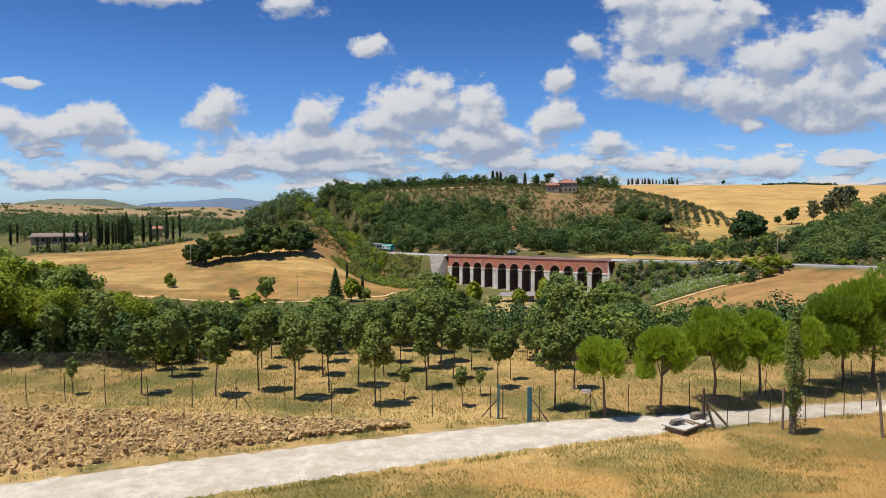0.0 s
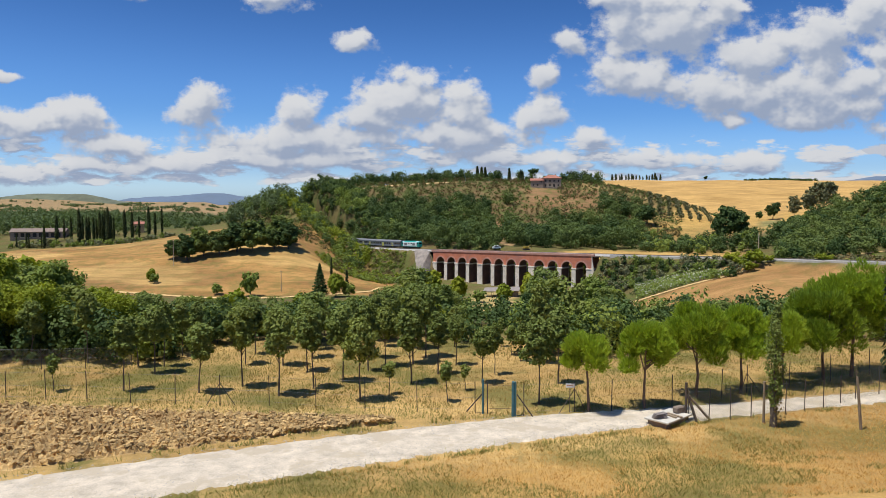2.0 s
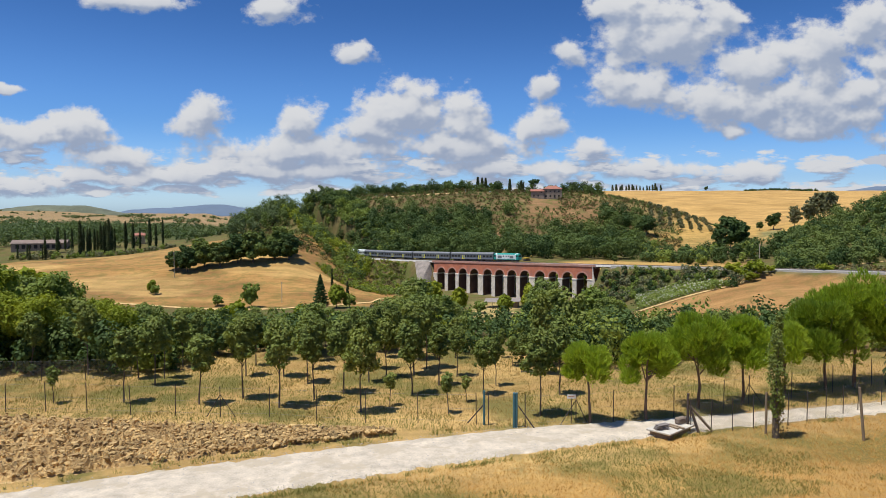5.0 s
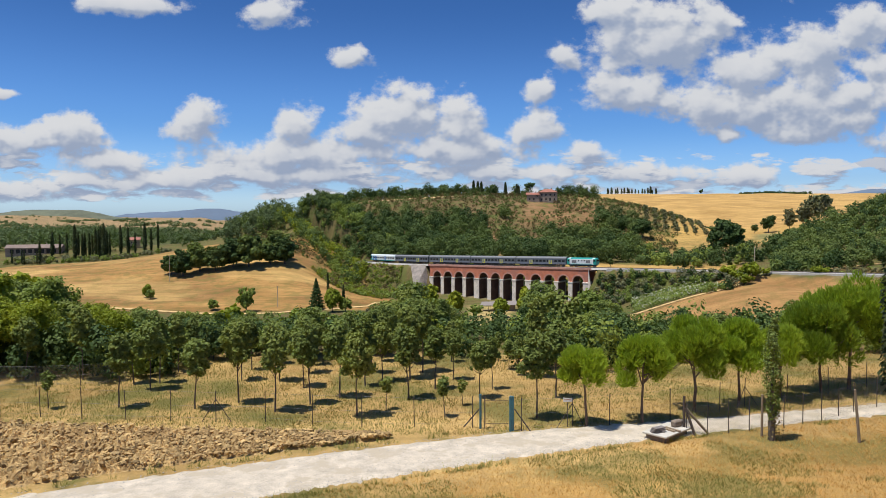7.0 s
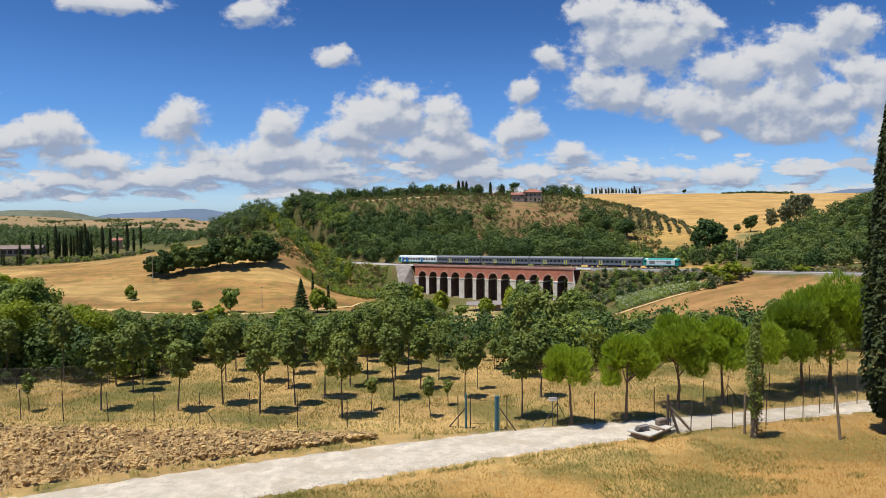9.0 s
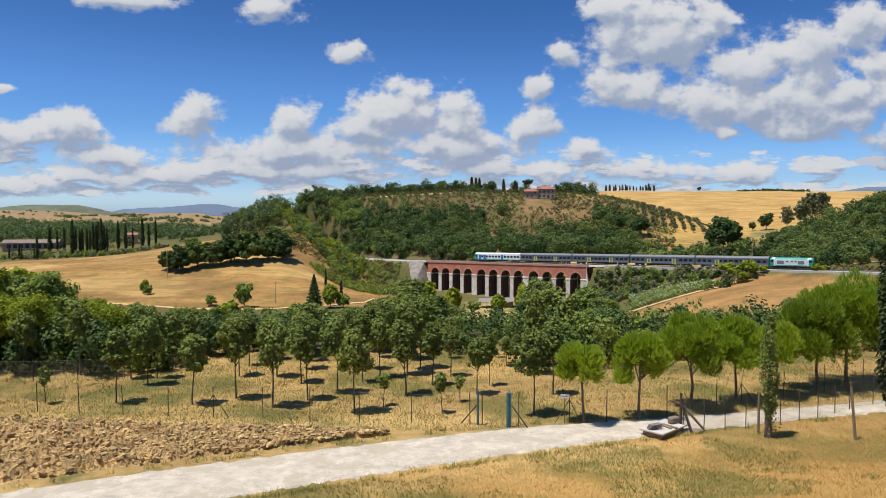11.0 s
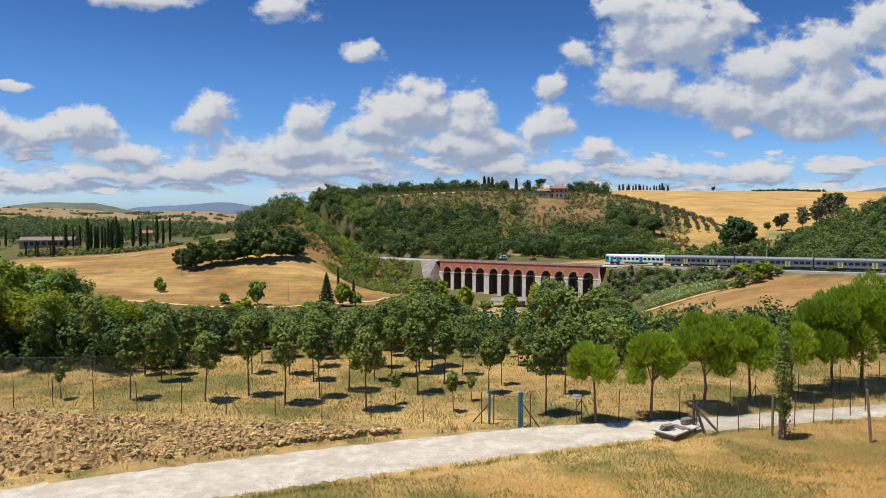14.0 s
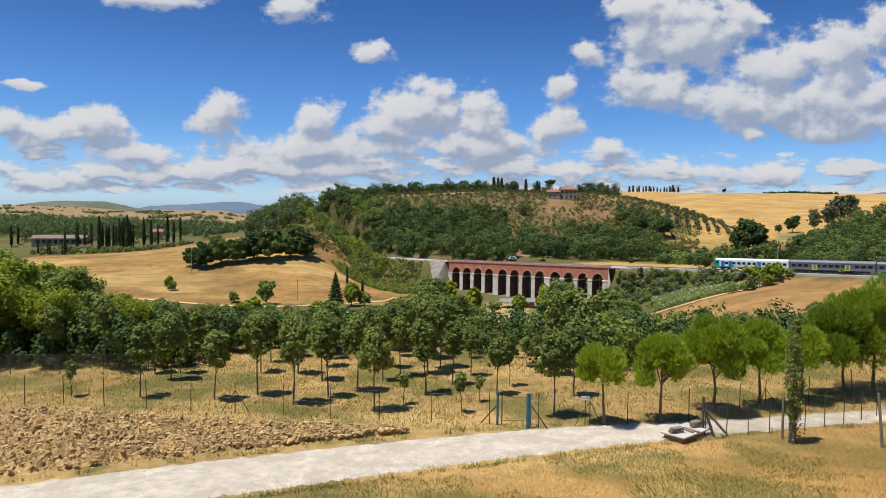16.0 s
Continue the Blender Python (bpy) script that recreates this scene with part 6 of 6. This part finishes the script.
def house(name, x, y, turn, size, eaves, ridge, wall, label, windows, category="house", hipped=False):
    """A rendered house with a tiled roof. windows: rows of face offset, height, width, tall on the front."""
    ob = thing(name, x, y, z_at(x, y) - 0.4, turn, label, category)
    w, d = size
    bm = bmesh.new()
    block(bm, 0, 0, eaves / 2 - 1.5, w, d, eaves + 3, 0.05)
    part("wall", bm, wall, ob)
    inset = d / 2 if hipped else 0.0
    a, b, o = w / 2 + 0.5, d / 2 + 0.5, 0.18
    verts = [(-a, -b, eaves), (a, -b, eaves), (a, b, eaves), (-a, b, eaves), (-a + inset, 0, ridge), (a - inset, 0, ridge)]
    verts += [(p, q, r + o) for p, q, r in verts]
    faces = [(6, 7, 11, 10), (8, 9, 10, 11), (9, 6, 10), (7, 8, 11), (0, 1, 7, 6), (1, 2, 8, 7), (2, 3, 9, 8), (3, 0, 6, 9), (3, 2, 1, 0)]
    roof = sheet("roof", verts, faces, OLD_TILES if category == "villa" else TERRACOTTA, ob, "weathered tiled roof")
    bm = bmesh.new()
    block(bm, w * 0.2, 0.6, ridge + 0.2, 0.8, 0.6, 1.4, 0.03)
    part("chimney", bm, wall, roof)
    for wx, wz, ww, wh in windows:
        bm = bmesh.new()
        block(bm, wx, -d / 2 - 0.01, wz, ww, 0.12, wh, 0.02)
        pane = part("window", bm, SHUTTER, ob, "dark shuttered window")
        bm = bmesh.new()
        block(bm, wx, -d / 2 - 0.06, wz - wh / 2 - 0.08, ww + 0.3, 0.25, 0.12, 0.02)
        part("sill", bm, STONE, pane)
    return ob


two = [(-4.5, 1.6, 1.1, 1.7), (-1.5, 1.6, 1.1, 1.7), (1.5, 1.5, 1.3, 2.2), (4.5, 1.6, 1.1, 1.7), (-4.5, 4.8, 1.0, 1.4), (-1.5, 4.8, 1.0, 1.4), (1.5, 4.8, 1.0, 1.4), (4.5, 4.8, 1.0, 1.4)]
house("hilltop_house", 89.5, 511, -8, (13, 9), 6.6, 9.0, WALL_STONE, "stone farmhouse with a hipped terracotta roof on the hilltop", two, hipped=True)
house("hilltop_wing", 78.6, 510, -8, (9, 7), 4.6, 6.2, WALL_STONE, "low stone wing of the hilltop farmhouse with a tiled roof", [(-2.5, 1.6, 1.0, 1.5), (0.5, 1.6, 1.0, 1.5), (2.8, 3.8, 0.9, 1.1)])
house("villa", -267, 494, 14, (34, 11), 4.0, 6.2, WALL_STONE, "long low villa with a wide terracotta roof and dark openings",
      [(-13 + 3.7 * i, 1.9, 2.3, 2.8) for i in range(8)], "villa")
house("yellow_cottage", -207, 512, 18, (7.5, 6.5), 6.2, 7.9, WALL_OCHRE, "small ochre cottage with a low tiled roof among cypresses", [(-1.6, 4.4, 0.9, 1.2), (1.4, 4.4, 0.9, 1.2), (-1.6, 1.6, 0.9, 1.3)])


# ---- single trees of the right-hand hills, olives, vines ----
def right_slopes():
    group = "single trees on the golden fields"
    kinds = [broadleaf("field_tree", 180 + i, 15, 1.5, 7.2, 1800, 0.9, (LEAF_DARK, LEAF_HILL)[i], "round dark green tree standing on a golden field", group, 0.4, 14, 0.1) for i in range(2)]
    set_out(kinds, [(0, 0.492 * 590, 590, 0, 1.05, 1.0), (1, 0.472 * 600, 600, 60, 0.55, 1.0), (1, 0.445 * 610, 610, 20, 0.4, 1.0), (0, 0.431 * 352, 352, 100, 1.3, 1.0), (1, 0.452 * 360, 360, 30, 1.05, 0.95), (1, 0.410 * 356, 356, 200, 1.0, 0.9),
                    (1, 0.29 * 420, 420, 10, 0.9, 0.9), (0, 0.31 * 432, 432, 70, 0.95, 0.9), (1, 0.275 * 432, 432, 200, 0.8, 0.9), (1, 0.265 * 305, 305, 20, 0.4, 1.15), (0, 0.394 * 1110, 1110, 0, 0.5, 1.0)])
    rng = np.random.default_rng(190)
    group = "olive trees in rows"
    olive = broadleaf("olive_tree", 191, 4.0, 0.8, 2.0, 320, 0.5, LEAF_OLIVE, "grey-green olive tree in a planted row", group, 0.14, 8)
    rows = []
    for i in range(7):
        for j in range(9):
            x, y = 143 + 6.0 * i + 2.2 * j, 452 + 7.5 * j - 1.0 * i
            rows.append((0, x + rng.uniform(-0.8, 0.8), y + rng.uniform(-0.8, 0.8), rng.uniform(0, 360), rng.uniform(0.8, 1.1), 1.0))
    set_out([olive], rows)
    # pale poplars above the track
    group = "pale poplars by the golden field"
    kinds = [broadleaf("poplar", 195, 14, 2.0, 4.2, 1100, 0.7, LEAF_OLIVE, "pale grey-green poplar with an airy crown", group, 0.25, 12, 0.4)]
    set_out(kinds, [(0, 0.542 * 410, 410, 0, 1.25, 1.05), (0, 0.556 * 406, 406, 90, 1.2, 1.0), (0, 0.522 * 412, 412, 200, 0.95, 0.95), (0, 0.572 * 400, 400, 290, 1.1, 1.0)])
    umbrella = broadleaf("umbrella_pine", 198, 9.5, 6.6, 4.3, 900, 0.6, LEAF_DARK, "umbrella-shaped pine beside the hilltop farmhouse", "", 0.28, 12)
    set_out([umbrella], [(0, 0.150 * 522, 522, 0, 1.15, 1.0)])
    # vines in white netting
    for i in range(8):
        n = 420
        k = rng.random(n)
        bx, by = 73 + 0.6 * i, 244.5 + 2.5 * i
        x, y = bx + (32 - 1.6 * i) * k, by - 4.5 * k + rng.normal(0, 0.25, n)
        z = height(x, y) + 0.3 + 1.3 * rng.random(n)
        at = np.stack([x, y, z], 1)
        out = np.tile(np.array([0.0, -1.0, 0.5]), (n, 1))
        row = thing("vine_row", 0, 0, 0, 0, "row of green vines dotted with white netting", "vines", "vine rows on the slope")
        quads("leaves", leaf_quads(rng, at, out, 0.5), LEAF_OAK, row)
        pick = rng.random(n) < 0.18
        tagged(quads("netting", leaf_quads(rng, at[pick] + (0, -0.35, 0.25), out[pick], 0.36), FLOWER, row, "scraps of white netting"), kind="stuff")
    # shrubs on the fallow slope
    group = "bushes on the fallow slope"
    kinds = [broadleaf("slope_bush", 200, 2.6, 0.2, 1.9, 500, 0.32, LEAF_BRIGHT, "light green bush on the fallow slope by the railway", group, 0.1, 8)]
    set_out(kinds, [(0, 0.447 * 246, 246, 0, 1.5, 1.0), (0, 0.47 * 243, 243, 80, 1.6, 1.0), (0, 0.458 * 240, 240, 150, 1.2, 0.9), (0, 0.49 * 243, 243, 30, 0.7, 1.0), (0, 0.565 * 236, 236, 60, 0.9, 0.9), (0, 0.575 * 236, 236, 20, 0.8, 0.8),
                    (0, 0.435 * 250, 250, 20, 1.3, 0.9), (0, 0.34 * 213, 213, 20, 0.5, 1.0), (0, 0.37 * 222, 222, 70, 0.4, 1.0)])


right_slopes()


# ---- poles, shed, vehicles behind the viaduct ----
def small_far_things():
    for x, y, tall in ((-125.5, 352, 13.0), (-62, 300, 9.0), (85.5, 182, 5.0), (-92, 520, 14.0), (136, 288, 9.0)):
        ob = thing("utility_pole", x, y, z_at(x, y), 0, "bare pale wooden utility pole", "utility pole", "utility poles")
        bm = bmesh.new()
        rod(bm, (0, 0, -0.5), (0, 0, tall), 0.17, 0.12, 8)
        part("pole", bm, POLE, ob)
        bm = bmesh.new()
        block(bm, 0, 0, tall - 0.5, 1.2, 0.12, 0.12, 0.01)
        part("crossarm", bm, WOOD, ob)
    x, y = 30.5, 288
    ob = thing("garden_shed", x, y, z_at(x, y) - 0.3, -12, "ramshackle garden shed with a pale sheet roof", "shed")
    bm = bmesh.new()
    block(bm, 2.5, 0, 1.4, 8.0, 4.5, 2.8, 0.05)
    part("wall", bm, WOOD, ob)
    verts = [(-7.5, -3.4, 2.4), (7.2, -3.4, 3.0), (7.2, 3.4, 3.8), (-7.5, 3.4, 3.2)]
    verts += [(a, b, c + 0.15) for a, b, c in verts]
    sheet("roof", verts, [(4, 5, 6, 7), (3, 2, 1, 0), (0, 1, 5, 4), (1, 2, 6, 5), (2, 3, 7, 6), (3, 0, 4, 7)], RUST_ROOF, ob, "pale corrugated sheet roof")
    for px in (-7.0, -4.0):
        for py in (-3.1, 3.1):
            bm = bmesh.new()
            rod(bm, (px, py, -0.4), (px, py, 2.5 + 0.06 * (py + 3)), 0.08)
            part("post", bm, WOOD, ob)
    bm = bmesh.new()
    block(bm, -0.2, -2.28, 1.2, 1.2, 0.1, 2.0, 0.02)
    part("door", bm, SHUTTER, ob)
    x, y = 38.5, 268
    tank = thing("green_tank", x, y, z_at(x, y) - 0.2, 10, "small green water tank in the garden", "water tank")
    bm = bmesh.new()
    block(bm, 0, 0, 1.3, 1.8, 2.2, 2.8, 0.15)
    part("tank_body", bm, COACH_GREEN, tank)
    # a white van and a small yellow digger behind the parapet
    def beyond(s, n):
        return RAIL_P[0] + s * RAIL_D[0] + n * RAIL_D[1], RAIL_P[1] + s * RAIL_D[1] - n * RAIL_D[0]
    x, y = beyond(16.5, -10)
    van = thing("white_van", x, y, -12.9, 20, "small white van parked behind the viaduct", "van")
    bm = bmesh.new()
    block(bm, 0, 0, 0.85, 4.2, 1.75, 0.8, 0.15)
    block(bm, -0.4, 0, 1.55, 2.9, 1.65, 0.75, 0.2)
    part("body", bm, COACH_WHITE, van)
    for px in (-1.3, 1.3):
        for py in (-0.8, 0.8):
            bm = bmesh.new()
            rod(bm, (px, py - 0.1, 0.32), (px, py + 0.1, 0.32), 0.32, sides=12)
            part("wheel", bm, UNDER, van)
    bm = bmesh.new()
    block(bm, -0.4, -0.83, 1.6, 2.4, 0.03, 0.45, 0.01)
    part("side_window", bm, GLASS, van)
    x, y = beyond(33, -11)
    dig = thing("digger", x, y, -12.6, 30, "small yellow digger standing behind the viaduct", "digger")
    bm = bmesh.new()
    block(bm, 0, 0, 0.35, 3.0, 1.9, 0.7, 0.12)
    part("tracks", bm, UNDER, dig)
    bm = bmesh.new()
    block(bm, -0.2, 0, 1.2, 2.4, 1.8, 0.9, 0.15)
    part("body", bm, MACHINE, dig)
    bm = bmesh.new()
    rod(bm, (0.8, 0, 1.3), (2.6, 0, 2.4), 0.16, 0.12)
    rod(bm, (2.6, 0, 2.4), (3.4, 0, 0.6), 0.12, 0.10)
    part("arm", bm, MACHINE, dig)


small_far_things()


# ---- far ridges ----
def ridge(name, y, x0, x1, base, tops, seed, mat, label):
    """A long far hill with a soft outline."""
    xs = np.linspace(x0, x1, 90)
    verts, faces = [], []
    for x in xs:
        k = (x - x0) / (x1 - x0)
        crown = base + float(np.interp(k, np.linspace(0, 1, len(tops)), tops)) + 6 * noise.noise(Vector((x / 160, seed, 0))) + 2 * noise.noise(Vector((x / 35, seed, 5)))
        for j in range(7):
            a = j / 6
            verts.append((x * (1 + 0.05 * a), y * (1 + 0.05 * a), base - 30 + (crown - base + 30) * math.sin(a * math.pi * 0.5) ** 0.8))
    for i in range(len(xs) - 1):
        for j in range(6):
            q = i * 7 + j
            faces.append((q, q + 7, q + 8, q + 1))
    tagged(sheet(name, verts, faces, mat, smooth=True), label, "hills", kind="structure")


# the two horizon ridges carry their haze in the material colour
ridge("backdrop_west", 4300, -1900, -1000, 0, (4, 30, 40, 44, 52, 66, 62, 44, 20), 2.0, RIDGE, "hills on the western horizon, coloured blue for haze")
ridge("backdrop_east", 4200, 2050, 3300, 20, (20, 80, 120, 150, 165, 180, 190), 5.0, RIDGE, "ridge on the eastern horizon, coloured blue for haze")
ridge("backdrop_hill", 2750, -1760, -1120, 4, (0, 6, 22, 34, 40, 38, 36, 37, 24, 8, 0), 9.0, FAR_SCRUB, "low scrubby hill on the far western fields")

motions()
